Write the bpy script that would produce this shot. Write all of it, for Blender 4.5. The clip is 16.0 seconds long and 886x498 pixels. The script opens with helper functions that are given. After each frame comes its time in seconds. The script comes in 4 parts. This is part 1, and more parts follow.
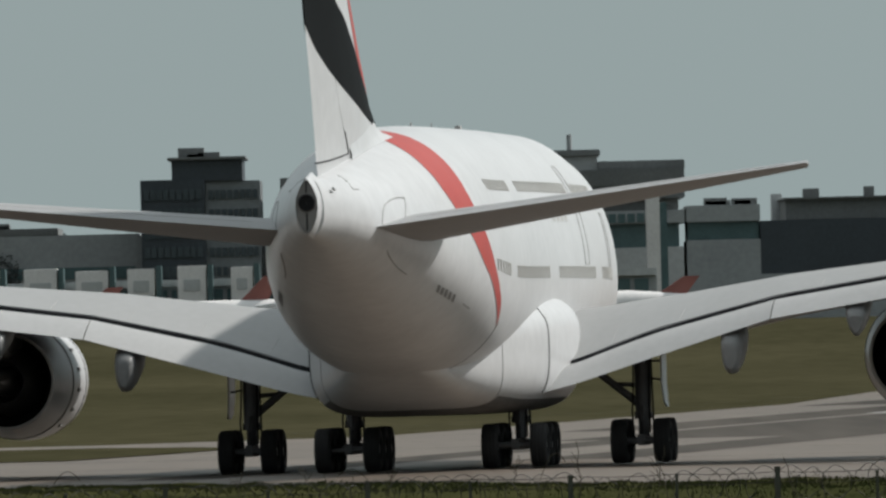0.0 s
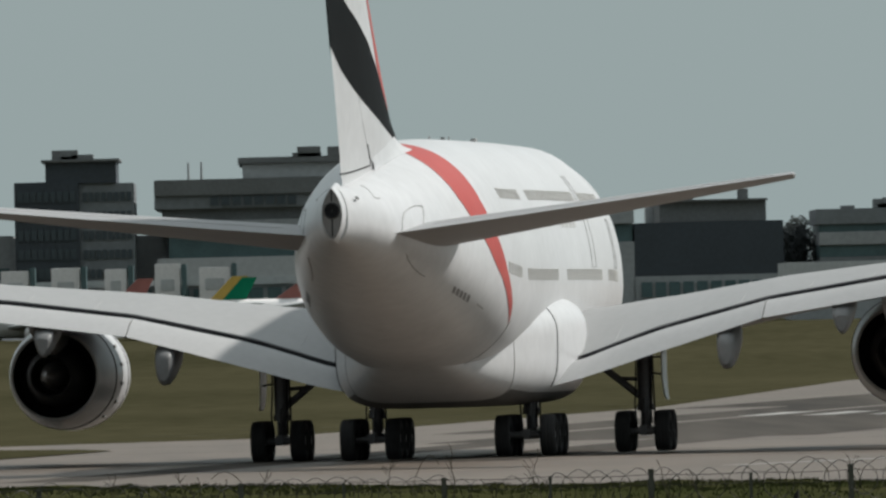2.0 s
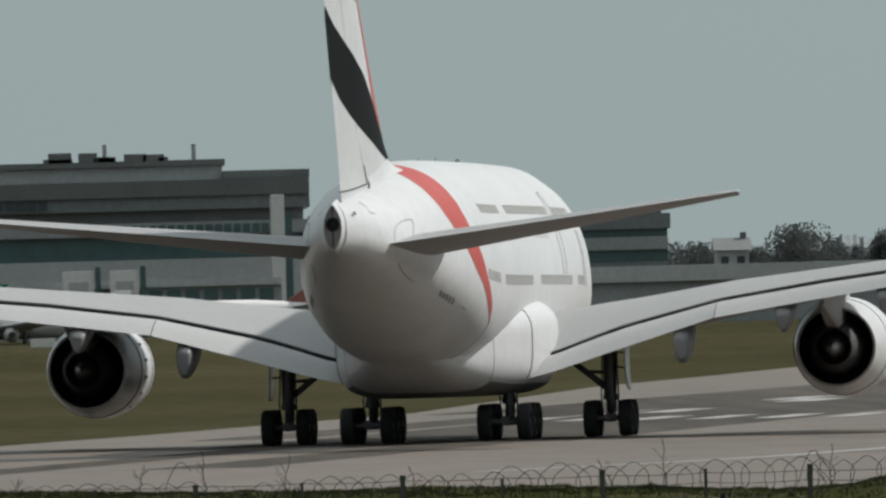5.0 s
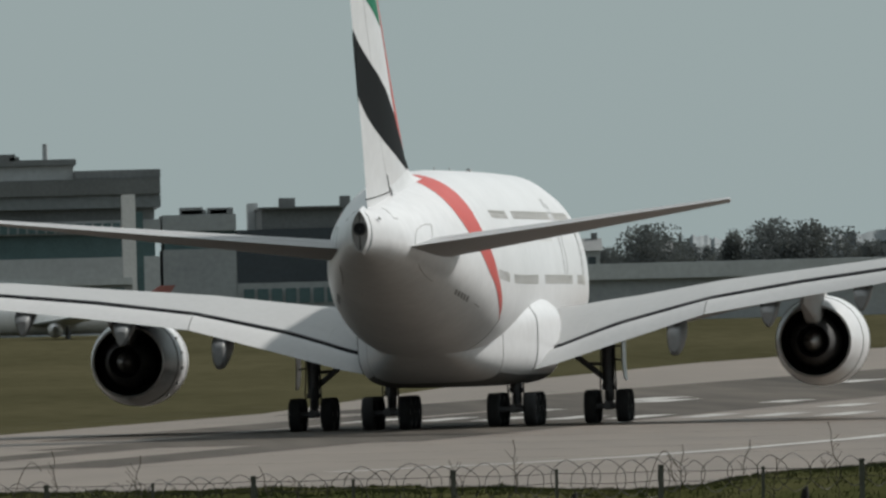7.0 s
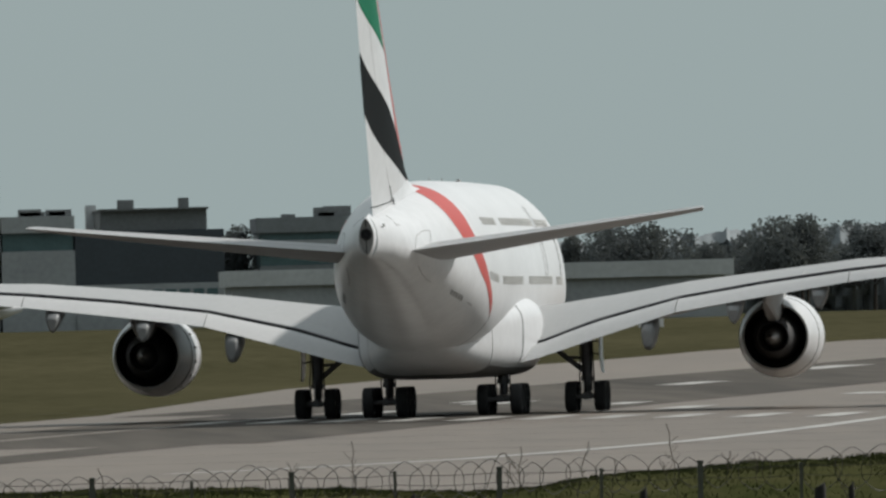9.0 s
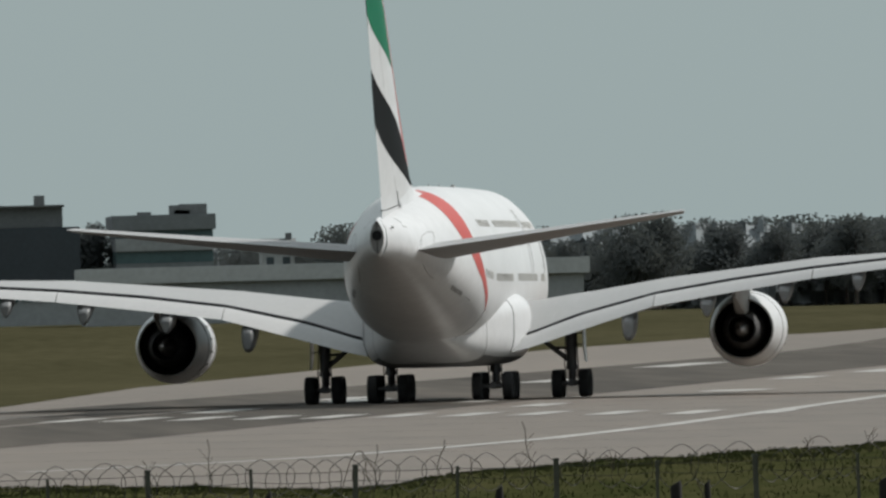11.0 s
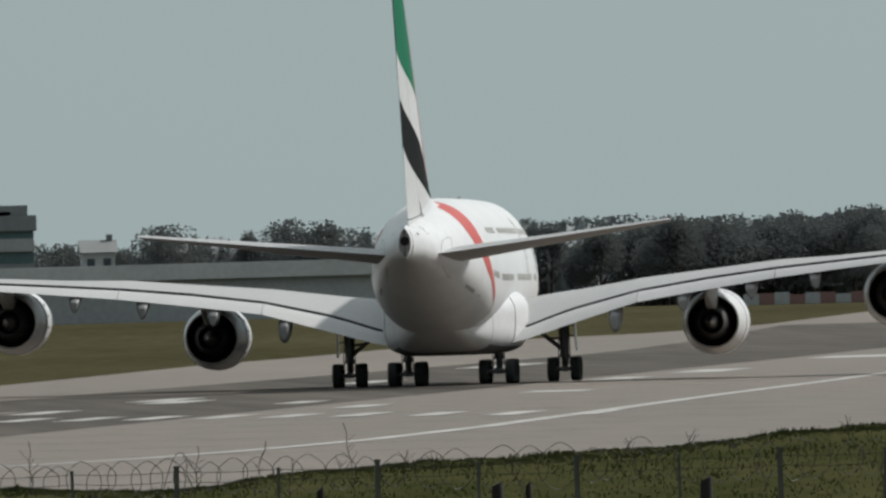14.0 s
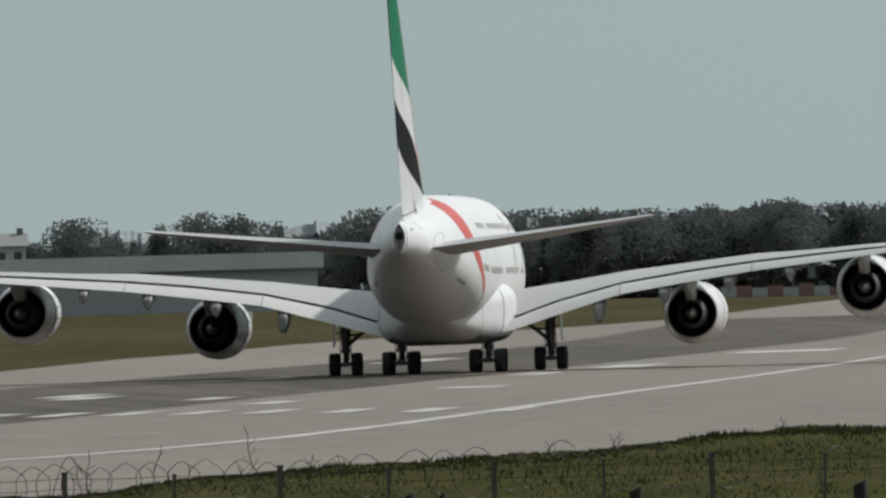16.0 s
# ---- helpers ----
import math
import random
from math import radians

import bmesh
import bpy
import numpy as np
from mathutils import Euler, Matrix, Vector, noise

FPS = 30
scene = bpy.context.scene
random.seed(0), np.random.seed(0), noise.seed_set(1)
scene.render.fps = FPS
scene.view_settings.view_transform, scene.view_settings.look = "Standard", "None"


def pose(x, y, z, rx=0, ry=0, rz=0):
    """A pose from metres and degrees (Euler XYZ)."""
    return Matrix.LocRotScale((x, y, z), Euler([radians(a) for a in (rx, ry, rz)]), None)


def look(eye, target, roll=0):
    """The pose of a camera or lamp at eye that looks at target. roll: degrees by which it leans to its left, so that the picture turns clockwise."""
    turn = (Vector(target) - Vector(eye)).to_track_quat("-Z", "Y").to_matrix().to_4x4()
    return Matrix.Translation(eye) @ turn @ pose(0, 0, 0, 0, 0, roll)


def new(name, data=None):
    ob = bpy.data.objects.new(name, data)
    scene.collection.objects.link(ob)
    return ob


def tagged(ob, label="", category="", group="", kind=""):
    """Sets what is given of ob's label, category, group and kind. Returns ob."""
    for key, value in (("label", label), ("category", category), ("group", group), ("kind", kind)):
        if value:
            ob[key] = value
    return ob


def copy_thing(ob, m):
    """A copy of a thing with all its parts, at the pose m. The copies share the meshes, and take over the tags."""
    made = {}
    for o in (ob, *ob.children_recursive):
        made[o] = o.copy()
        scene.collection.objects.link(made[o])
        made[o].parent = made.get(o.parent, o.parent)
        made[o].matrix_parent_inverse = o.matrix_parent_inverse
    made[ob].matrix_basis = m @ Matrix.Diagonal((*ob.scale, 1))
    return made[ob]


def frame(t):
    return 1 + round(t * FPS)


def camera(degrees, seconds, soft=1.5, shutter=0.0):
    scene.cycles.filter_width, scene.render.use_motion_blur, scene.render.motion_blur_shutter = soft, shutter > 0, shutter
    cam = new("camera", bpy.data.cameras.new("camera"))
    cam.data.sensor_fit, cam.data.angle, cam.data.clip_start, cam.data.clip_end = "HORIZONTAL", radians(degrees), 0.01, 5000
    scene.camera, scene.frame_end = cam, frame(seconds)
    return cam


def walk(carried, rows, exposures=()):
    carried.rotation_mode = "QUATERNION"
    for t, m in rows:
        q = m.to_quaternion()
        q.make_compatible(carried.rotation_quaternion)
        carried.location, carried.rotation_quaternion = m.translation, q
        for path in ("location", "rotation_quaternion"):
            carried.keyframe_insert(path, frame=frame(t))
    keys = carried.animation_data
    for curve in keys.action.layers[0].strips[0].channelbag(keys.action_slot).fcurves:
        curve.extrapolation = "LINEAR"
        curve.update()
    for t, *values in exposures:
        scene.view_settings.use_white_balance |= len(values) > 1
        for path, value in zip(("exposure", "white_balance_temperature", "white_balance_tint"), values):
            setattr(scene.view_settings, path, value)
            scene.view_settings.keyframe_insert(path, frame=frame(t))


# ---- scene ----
EYE = 4.82
cam = camera(2.9964, 16.0, soft=2.6)


def aim(pan, tilt, roll, ahead):
    """A standing camera on its bank: pan to the right, tilt up, both in degrees."""
    p, e = radians(pan), radians(tilt)
    eye = Vector((ahead * math.sin(p), ahead * math.cos(p), EYE))
    way = Vector((math.sin(p) * math.cos(e), math.cos(p) * math.cos(e), math.sin(e)))
    return look(eye, eye + way * 500, roll)


PATH = [
    (0.0, 0.0001, 0.2315, -1.44, 0.0),
    (0.5, 0.1493, 0.2322, -1.39, 0.0),
    (1.0, 0.2406, 0.2318, -1.37, 0.0),
    (1.5, 0.3153, 0.2254, -1.42, 0.0),
    (2.0, 0.4272, 0.2296, -1.41, 0.0),
    (2.5, 0.6050, 0.2488, -1.44, 0.0),
    (3.0, 0.7419, 0.2407, -1.35, 0.0),
    (3.5, 0.8881, 0.2470, -1.46, 0.0),
    (6.0, 1.5107, 0.2196, -1.46, 0.0),
    (6.5, 1.6453, 0.2176, -1.48, 0.0),
    (7.0, 1.7727, 0.2191, -1.46, 0.0),
    (7.5, 1.9336, 0.2118, -1.41, 0.0),
    (8.0, 2.0893, 0.2178, -1.48, 0.0),
    (8.5, 2.2179, 0.2163, -1.46, 0.0),
    (9.0, 2.3191, 0.2120, -1.46, 0.0),
    (9.5, 2.4421, 0.2037, -1.50, 0.0),
    (10.0, 2.5776, 0.2007, -1.50, 0.0),
    (12.5, 3.0631, 0.1797, -1.56, 0.0),
    (13.0, 3.1557, 0.1812, -1.60, 0.0),
    (13.5, 3.3032, 0.1811, -1.53, 0.0),
    (14.0, 3.4124, 0.1803, -1.58, 0.0),
    (14.5, 3.5557, 0.1805, -1.59, 0.0),
    (15.0, 3.6795, 0.1783, -1.59, 0.0),
    (15.5, 3.6926, 0.1579, -1.56, 5.0),
    (16.0, 3.7029, 0.1528, -1.57, 17.0),
]
walk(cam, [(t, aim(a, b, c, d)) for t, a, b, c, d in PATH],
     exposures=[(0, 0.0), (3.5, 0.06), (7.0, 0.06), (9.5, 0.09), (13.5, 0.14), (16, 0.20)])

# ---- light ----
SUN_AZ, SUN_EL = 60.0, 42.0     # degrees clockwise from +y, and above the horizon
BRIGHT_AZ = 45.0                # where the cloud veil is thinnest
world = bpy.data.worlds.new("sky")
scene.world = world
world.use_nodes = True
wn, wl = world.node_tree.nodes, world.node_tree.links
bg = wn["Background"]
sky = wn.new("ShaderNodeTexSky")
sky.sky_type, sky.sun_disc = "NISHITA", False
sky.sun_elevation, sky.sun_rotation = radians(SUN_EL), radians(SUN_AZ)
sky.air_density, sky.dust_density, sky.ozone_density = 1.0, 1.0, 1.0
haze = wn.new("ShaderNodeMix")
haze.data_type = "RGBA"
haze.inputs[0].default_value = 0.93
wl.new(sky.outputs[0], haze.inputs[6])
# a thin overcast: dim and bluish on the horizon, three times as bright overhead
coord, split, rise, veil = wn.new("ShaderNodeTexCoord"), wn.new("ShaderNodeSeparateXYZ"), wn.new("ShaderNodeMapRange"), wn.new("ShaderNodeMix")
wl.new(coord.outputs["Generated"], split.inputs[0])
wl.new(split.outputs["Z"], rise.inputs["Value"])
rise.inputs["From Min"].default_value, rise.inputs["From Max"].default_value = 0.03, 1.0
veil.data_type = "RGBA"
veil.inputs[6].default_value, veil.inputs[7].default_value = (5.75, 7.05, 7.2, 1), (15.0, 16.2, 16.6, 1)
wl.new(rise.outputs[0], veil.inputs[0])
# the veil is thinner ahead and on the sun's side of the sky than behind
side_on, bright, lit = wn.new("ShaderNodeVectorMath"), wn.new("ShaderNodeMapRange"), wn.new("ShaderNodeVectorMath")
side_on.operation, lit.operation = "DOT_PRODUCT", "SCALE"
side_on.inputs[1].default_value = (math.sin(radians(BRIGHT_AZ)), math.cos(radians(BRIGHT_AZ)), 0)
wl.new(coord.outputs["Generated"], side_on.inputs[0])
wl.new(side_on.outputs["Value"], bright.inputs["Value"])
for key, value in (("From Min", -0.9), ("From Max", 0.95), ("To Min", 0.48), ("To Max", 1.13)):
    bright.inputs[key].default_value = value
wl.new(veil.outputs[2], lit.inputs[0])
wl.new(bright.outputs[0], lit.inputs["Scale"])
wl.new(lit.outputs[0], haze.inputs[7])
wl.new(haze.outputs[2], bg.inputs[0])
bg.inputs[1].default_value = 0.05
sun_data = bpy.data.lights.new("sun", "SUN")
sun_data.energy, sun_data.angle, sun_data.color = 3.55, radians(2.5), (1.0, 0.96, 0.91)
a, e = radians(SUN_AZ), radians(SUN_EL)
sun = new("sun", sun_data)
sun.matrix_world = look((0, 0, 300), Vector((0, 0, 300)) - Vector((math.sin(a) * math.cos(e), math.cos(a) * math.cos(e), math.sin(e))))


# ---- materials ----
def mat(name, base, rough=0.6, metal=0.0, var=0.15, scale=1.0, fine=12.0, bump=0.0, stretch=(1, 1, 1), tint=None, coat=0.0, spec=0.5):
    """A surface with broad patches and fine grain in its own space."""
    m = bpy.data.materials.new(name)
    m.use_nodes = True
    n, l = m.node_tree.nodes, m.node_tree.links
    b = n["Principled BSDF"]
    b.inputs["Roughness"].default_value, b.inputs["Metallic"].default_value = rough, metal
    b.inputs["Specular IOR Level"].default_value = spec
    b.inputs["Coat Weight"].default_value = coat
    tc, mp = n.new("ShaderNodeTexCoord"), n.new("ShaderNodeMapping")
    mp.inputs["Scale"].default_value = stretch
    l.new(tc.outputs["Object"], mp.inputs["Vector"])
    big, small = n.new("ShaderNodeTexNoise"), n.new("ShaderNodeTexNoise")
    big.inputs["Scale"].default_value, small.inputs["Scale"].default_value = scale, scale * fine
    big.inputs["Detail"].default_value, small.inputs["Detail"].default_value = 5, 4
    l.new(mp.outputs[0], big.inputs["Vector"])
    l.new(mp.outputs[0], small.inputs["Vector"])
    add = n.new("ShaderNodeMath")
    add.operation = "ADD"
    l.new(big.outputs[0], add.inputs[0])
    l.new(small.outputs[0], add.inputs[1])
    ramp = n.new("ShaderNodeMapRange")
    ramp.inputs["From Min"].default_value, ramp.inputs["From Max"].default_value = 0.6, 1.4
    l.new(add.outputs[0], ramp.inputs["Value"])
    mix = n.new("ShaderNodeMix")
    mix.data_type = "RGBA"
    dark = tuple(c * (1 - var) for c in base)
    light = tuple(min(1, c * (1 + var)) for c in (tint or base))
    mix.inputs[6].default_value, mix.inputs[7].default_value = (*dark, 1), (*light, 1)
    l.new(ramp.outputs[0], mix.inputs[0])
    l.new(mix.outputs[2], b.inputs["Base Color"])
    if bump:
        bp = n.new("ShaderNodeBump")
        bp.inputs["Strength"].default_value, bp.inputs["Distance"].default_value = bump, 0.05
        l.new(small.outputs[0], bp.inputs["Height"])
        l.new(bp.outputs[0], b.inputs["Normal"])
    return m


GRASS = mat("grass", (0.047, 0.046, 0.024), 0.95, var=0.25, scale=0.02, fine=25, bump=0.6, stretch=(1, 0.25, 1), tint=(0.060, 0.055, 0.032), spec=0.0)
BANK = mat("bank_grass", (0.025, 0.036, 0.010), 0.95, var=0.3, scale=0.35, fine=9, bump=0.3, tint=(0.050, 0.047, 0.022), spec=0.0)
BLADE = mat("grass_blade", (0.040, 0.057, 0.017), 0.9, var=0.25, scale=0.35, tint=(0.064, 0.064, 0.029), spec=0.05)
CONCRETE = mat("runway_concrete", (0.118, 0.092, 0.070), 0.58, var=0.28, scale=0.02, fine=22, bump=0.2, stretch=(1, 0.12, 1), spec=0.5)
RUBBER_MARK = mat("rubber_streaks", (0.042, 0.038, 0.033), 0.85, var=0.35, scale=0.05, fine=10, stretch=(1, 0.03, 1), tint=(0.076, 0.066, 0.056), spec=0.1)
JOINT = mat("tarred_joint", (0.05, 0.046, 0.042), 0.8, var=0.3, spec=0.1)
LINE = mat("road_paint", (0.33, 0.32, 0.30), 0.6, var=0.3, scale=0.3, stretch=(1, 0.2, 1), spec=0.4)
TITAN = mat("heat_tinted_titanium", (0.30, 0.295, 0.29), 0.42, 0.6, var=0.2, scale=3)
PAINT = mat("white_paint", (0.63, 0.638, 0.645), 0.3, var=0.09, scale=0.25, fine=8, spec=0.3)
# shade below the belly, put into a darker paint
KEEL_SHADE = mat("keel_shade_paint", (0.17, 0.17, 0.17), 0.6, var=0.3, scale=0.5, stretch=(1, 0.3, 1), spec=0.2)
UNDER = mat("grey_belly_paint", (0.60, 0.60, 0.59), 0.35, var=0.06, scale=0.3, coat=0.2)
WING = mat("wing_grey_paint", (0.355, 0.36, 0.36), 0.5, spec=0.15, var=0.06, scale=0.3, stretch=(1, 0.3, 1))
FLAPM = mat("flap_grey_paint", (0.43, 0.435, 0.435), 0.5, spec=0.15, var=0.06, scale=0.4, stretch=(1, 0.3, 1))
TAILGREY = mat("tailplane_grey_paint", (0.36, 0.365, 0.37), 0.45, var=0.08, scale=0.4, spec=0.15)
# wing grey made darker to hold the shade below the flaps
SHADED_FAIRING = mat("shaded_fairing_grey", (0.23, 0.235, 0.235), 0.45, var=0.12, scale=0.6, spec=0.2)
# near-black of joints, also painted in for the shade inside slots and openings
GAP = mat("joint_and_cavity_shade", (0.026, 0.027, 0.029), 0.9, var=0.3, spec=0.05)
SEAM = mat("panel_seam", (0.36, 0.36, 0.355), 0.6, var=0.2)
RED = mat("red_paint", (0.47, 0.050, 0.038), 0.35, var=0.08, spec=0.25)
BLACK = mat("black_paint", (0.007, 0.008, 0.009), 0.5, var=0.2, spec=0.03)
GREEN = mat("green_paint", (0.006, 0.15, 0.078), 0.4, var=0.08, spec=0.05)
METAL = mat("bare_metal", (0.45, 0.44, 0.43), 0.38, 1.0, var=0.12, scale=2)
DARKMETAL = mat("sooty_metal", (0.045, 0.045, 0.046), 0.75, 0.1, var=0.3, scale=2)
STRUT = mat("gear_steel", (0.14, 0.14, 0.145), 0.45, 0.4, var=0.25, scale=3)
TYRE = mat("tyre_rubber", (0.026, 0.026, 0.027), 0.85, var=0.3, scale=4)
HUB = mat("wheel_hub", (0.25, 0.25, 0.25), 0.5, 0.6, var=0.2, scale=4)
LETTER = mat("grey_lettering", (0.22, 0.22, 0.215), 0.5, var=0.15, scale=3)
PANE = mat("cabin_window", (0.50, 0.49, 0.465), 0.35, var=0.15, scale=3)


# ---- building helpers ----
def bm_to(name, bm, material, parent=None, label="", smooth=True):
    me = bpy.data.meshes.new(name)
    bmesh.ops.recalc_face_normals(bm, faces=bm.faces[:])
    bm.to_mesh(me)
    bm.free()
    for m in (material if isinstance(material, (list, tuple)) else [material]):
        me.materials.append(m)
    if smooth:
        for p in me.polygons:
            p.use_smooth = True
        me.set_sharp_from_angle(angle=radians(38))
    ob = new(name, me)
    if parent:
        ob.parent = parent
    if label:
        ob["label"] = label
    return ob


def part(name, bm, material, parent, label="", smooth=True):
    return bm_to(name, bm, material, parent, label, smooth)


def share(name, source, parent, m):
    """Another object on the mesh of source."""
    ob = new(name, source.data)
    ob.parent = parent
    ob.matrix_basis = m
    return ob


def loft(rings, bm=None, cap=True, closed=True):
    bm = bm or bmesh.new()
    vs = [[bm.verts.new(p) for p in r] for r in rings]
    n = len(rings[0])
    for a, b in zip(vs, vs[1:]):
        for i in range(n if closed else n - 1):
            j = (i + 1) % n
            bm.faces.new((a[i], a[j], b[j], b[i]))
    if cap and closed:
        bm.faces.new(vs[0][::-1])
        bm.faces.new(vs[-1])
    return bm


def box(bm, x0, x1, y0, y1, z0, z1, bevel=0.0):
    t = bmesh.new()
    bmesh.ops.create_cube(t, size=1)
    for v in t.verts:
        v.co = Vector(((x0 + x1) / 2 + v.co.x * (x1 - x0), (y0 + y1) / 2 + v.co.y * (y1 - y0), (z0 + z1) / 2 + v.co.z * (z1 - z0)))
    if bevel:
        bmesh.ops.bevel(t, geom=t.edges[:], offset=bevel, segments=2, affect="EDGES")
    me = bpy.data.meshes.new("tmp")
    t.to_mesh(me)
    t.free()
    bm.from_mesh(me)
    bpy.data.meshes.remove(me)
    return bm


def rod(bm, p, q, r0, r1=None, n=8):
    """A round bar from p to q."""
    p, q = Vector(p), Vector(q)
    r1 = r0 if r1 is None else r1
    turn = (q - p).to_track_quat("Z", "Y").to_matrix()
    ring = lambda c, r: [c + turn @ Vector((r * math.cos(2 * math.pi * i / n), r * math.sin(2 * math.pi * i / n), 0)) for i in range(n)]
    return loft([ring(p, r0), ring(q, r1)], bm)


def spin_y(profile, n=32, centre=(0, 0, 0), bm=None, cap=False):
    """Turns (y, radius) pairs round the y axis."""
    cx, cy, cz = centre
    rings = [[(cx + r * math.cos(2 * math.pi * i / n), cy + y, cz + r * math.sin(2 * math.pi * i / n)) for i in range(n)] for y, r in profile]
    return loft(rings, bm, cap=cap)


def interp(x, pts):
    xs, ys = [p[0] for p in pts], [p[1] for p in pts]
    return float(np.interp(x, xs, ys))


def smooth(x, a, b):
    t = min(1, max(0, (x - a) / (b - a)))
    return t * t * (3 - 2 * t)


# ---- the ground ----
CREST = ((-3, 2.25), (-0.9, 2.20), (0.6, 2.04), (1.69, 2.0), (2.36, 1.86), (2.6, 1.9), (2.74, 2.03), (2.95, 2.12), (3.3, 2.20), (3.7, 2.26), (4.08, 2.33), (4.3, 2.41), (4.77, 2.61), (5.16, 2.58), (8, 2.7))


def ground_z(x, y):
    r, az = math.hypot(x, y), math.degrees(math.atan2(x, y))
    far = 3.6 * smooth(r, 1400, 2200) + 3.0 * smooth(r, 2300, 5000)
    crest = interp(az, CREST) + 0.05 * noise.noise((x * 0.9, y * 0.2, 0)) + 0.04 * noise.noise((x * 2.7, y * 0.3, 4))
    # the bank behind the fence, and the camera's mound
    bank = crest * smooth(r, 225, 275) * (1 - smooth(r, 277, 325)) if y > 0 else 0
    mound = 3.15 * (1 - smooth(r, 8, 60))
    return far + bank + mound


bm = bmesh.new()
rs = [0.5, 6, 14, 25, 40, 60, 90, 130, 180, 225, 235, 242, 248, 254, 260, 265, 269, 272, 274, 275, 276, 278, 282, 288, 296, 308, 326, 400, 600, 900, 1250] + list(range(1400, 2160, 50)) + [ 2600, 3500, 4900]
azs = [-180 + 10 * i for i in range(17)] + list(np.arange(-9.5, -2, 1.0)) + list(np.arange(-2.0, 7.01, 0.05)) + list(np.arange(8, 20, 2.0)) + [20 + 10 * i for i in range(16)]
loops = []
for r in rs:
    loops.append([bm.verts.new((r * math.sin(radians(q)), r * math.cos(radians(q)), ground_z(r * math.sin(radians(q)), r * math.cos(radians(q))))) for q in azs])
for p, q in zip(loops, loops[1:]):
    for i in range(len(azs)):
        j = (i + 1) % len(azs)
        bm.faces.new((p[i], p[j], q[j], q[i]))
bm.faces.new(loops[0])
for f in bm.faces:
    c = f.calc_center_median()
    f.material_index = 1 if 200 < math.hypot(c.x, c.y) < 340 else 0
ground = tagged(bm_to("ground", bm, [GRASS, BANK]), "mown dull green grass of the airfield and its bank", "grass", kind="structure")

HEAD = radians(7.6)      # the runway's heading
AX, AY = math.sin(HEAD), math.cos(HEAD)


def strip(bm, pts, width, z):
    """A flat band along a line of (x, y)."""
    vs = []
    for i, (x, y) in enumerate(pts):
        x0, y0 = pts[max(0, i - 1)]
        x1, y1 = pts[min(len(pts) - 1, i + 1)]
        d = math.hypot(x1 - x0, y1 - y0)
        nx, ny = (y1 - y0) / d, -(x1 - x0) / d
        vs.append([bm.verts.new((x + s * nx * width / 2, y + s * ny * width / 2, z + (ground_z(x, y) + 0.05 * smooth(y, 1200, 1400) if y > 1200 else 0))) for s in (-1, 1)])
    for a, b in zip(vs, vs[1:]):
        bm.faces.new((a[0], a[1], b[1], b[0]))


FAR_EDGE = [(-260, 560), (-60, 668), (-14, 680), (-3, 692), (3, 735), (17, 850), (34, 1100), (66, 1440), (88, 1578), (107, 1660), (120, 1686), (138, 1755), (171, 1953), (190, 2060)]
bm = bmesh.new()
near = [(-260, 336), (-60, 336), (-30, 336), (-10, 336), (20, 336), (60, 420), (100, 700), (140, 1000), (165, 1200), (180, 1330), (200, 1450), (215, 1600), (235, 1850), (250, 2060)]
FAR_EDGE, near = [[(a[0] + (b[0] - a[0]) * k / 5, a[1] + (b[1] - a[1]) * k / 5) for a, b in zip(line, line[1:]) for k in range(5)] + [line[-1]] for line in (FAR_EDGE, near)]
pairs = []
for i, (p, q) in enumerate(zip(FAR_EDGE, near)):
    row = []
    for k in range(13):
        x, y = p[0] + (q[0] - p[0]) * k / 12, p[1] + (q[1] - p[1]) * k / 12
        row.append(bm.verts.new((x, y, 0.03 + (ground_z(x, y) + 0.05 * smooth(y, 1200, 1400) if math.hypot(x, y) > 1200 else 0))))
    pairs.append(row)
for a, b in zip(pairs, pairs[1:]):
    for k in range(12):
        bm.faces.new((a[k], a[k + 1], b[k + 1], b[k]))
runway = tagged(bm_to("runway", bm, CONCRETE), "worn pale brown-grey concrete runway", "runway", kind="structure")

bm = bmesh.new()
tongue = [(-60, 604), (-30, 602), (-13.5, 603), (-10.5, 622), (-7.9, 642), (-9.2, 651), (-13.5, 661), (-30, 662), (-60, 655)]
bm.faces.new([bm.verts.new((x, y, 0.06)) for x, y in tongue])
tagged(bm_to("grass_tongue", bm, GRASS), "narrow tongue of grass between two pavements", "grass", kind="structure")

# dark rubber where aircraft roll
for off, w, s0, s1 in ((-7, 25, 830, 1750), (0, 15, 640, 1750), (-11, 5, 690, 1750), (3.5, 4, 560, 1500), (-4, 3, 520, 1500)):
    pts = []
    for i in range(31):
        s = s0 + (s1 - s0) * i / 30
        pts.append((-2.5 + AX * (s - 536) + AY * off, 536 + AY * (s - 536) - AX * off))
    bm = bmesh.new()
    strip(bm, pts, w, 0.036 + 0.0003 * off)
    tagged(bm_to("rubber_streak", bm, RUBBER_MARK), "dark tyre rubber streak along the runway", "tyre mark", "rubber streaks", kind="structure")
# tarred joints across the slabs
for k in range(16):
    s = 560 + 32 * k
    cx, cy = -2.5 + AX * (s - 536), 536 + AY * (s - 536)
    bm = bmesh.new()
    strip(bm, [(cx - 30 * AY, cy + 30 * AX), (cx, cy), (cx + 34 * AY, cy - 34 * AX)], 0.5, 0.032)
    tagged(bm_to("tarred_joint", bm, JOINT), "dark tarred joint across the concrete", "joint", "slab joints", kind="structure")

EDGE = [(12.6, 521), (18.7, 535), (22.8, 548), (27.7, 570), (33, 599), (39.8, 645), (49, 715), (61.5, 811), (74.6, 907), (90, 1025), (110, 1185), (150, 1500)]
bm = bmesh.new()
strip(bm, EDGE, 0.95, 0.045)
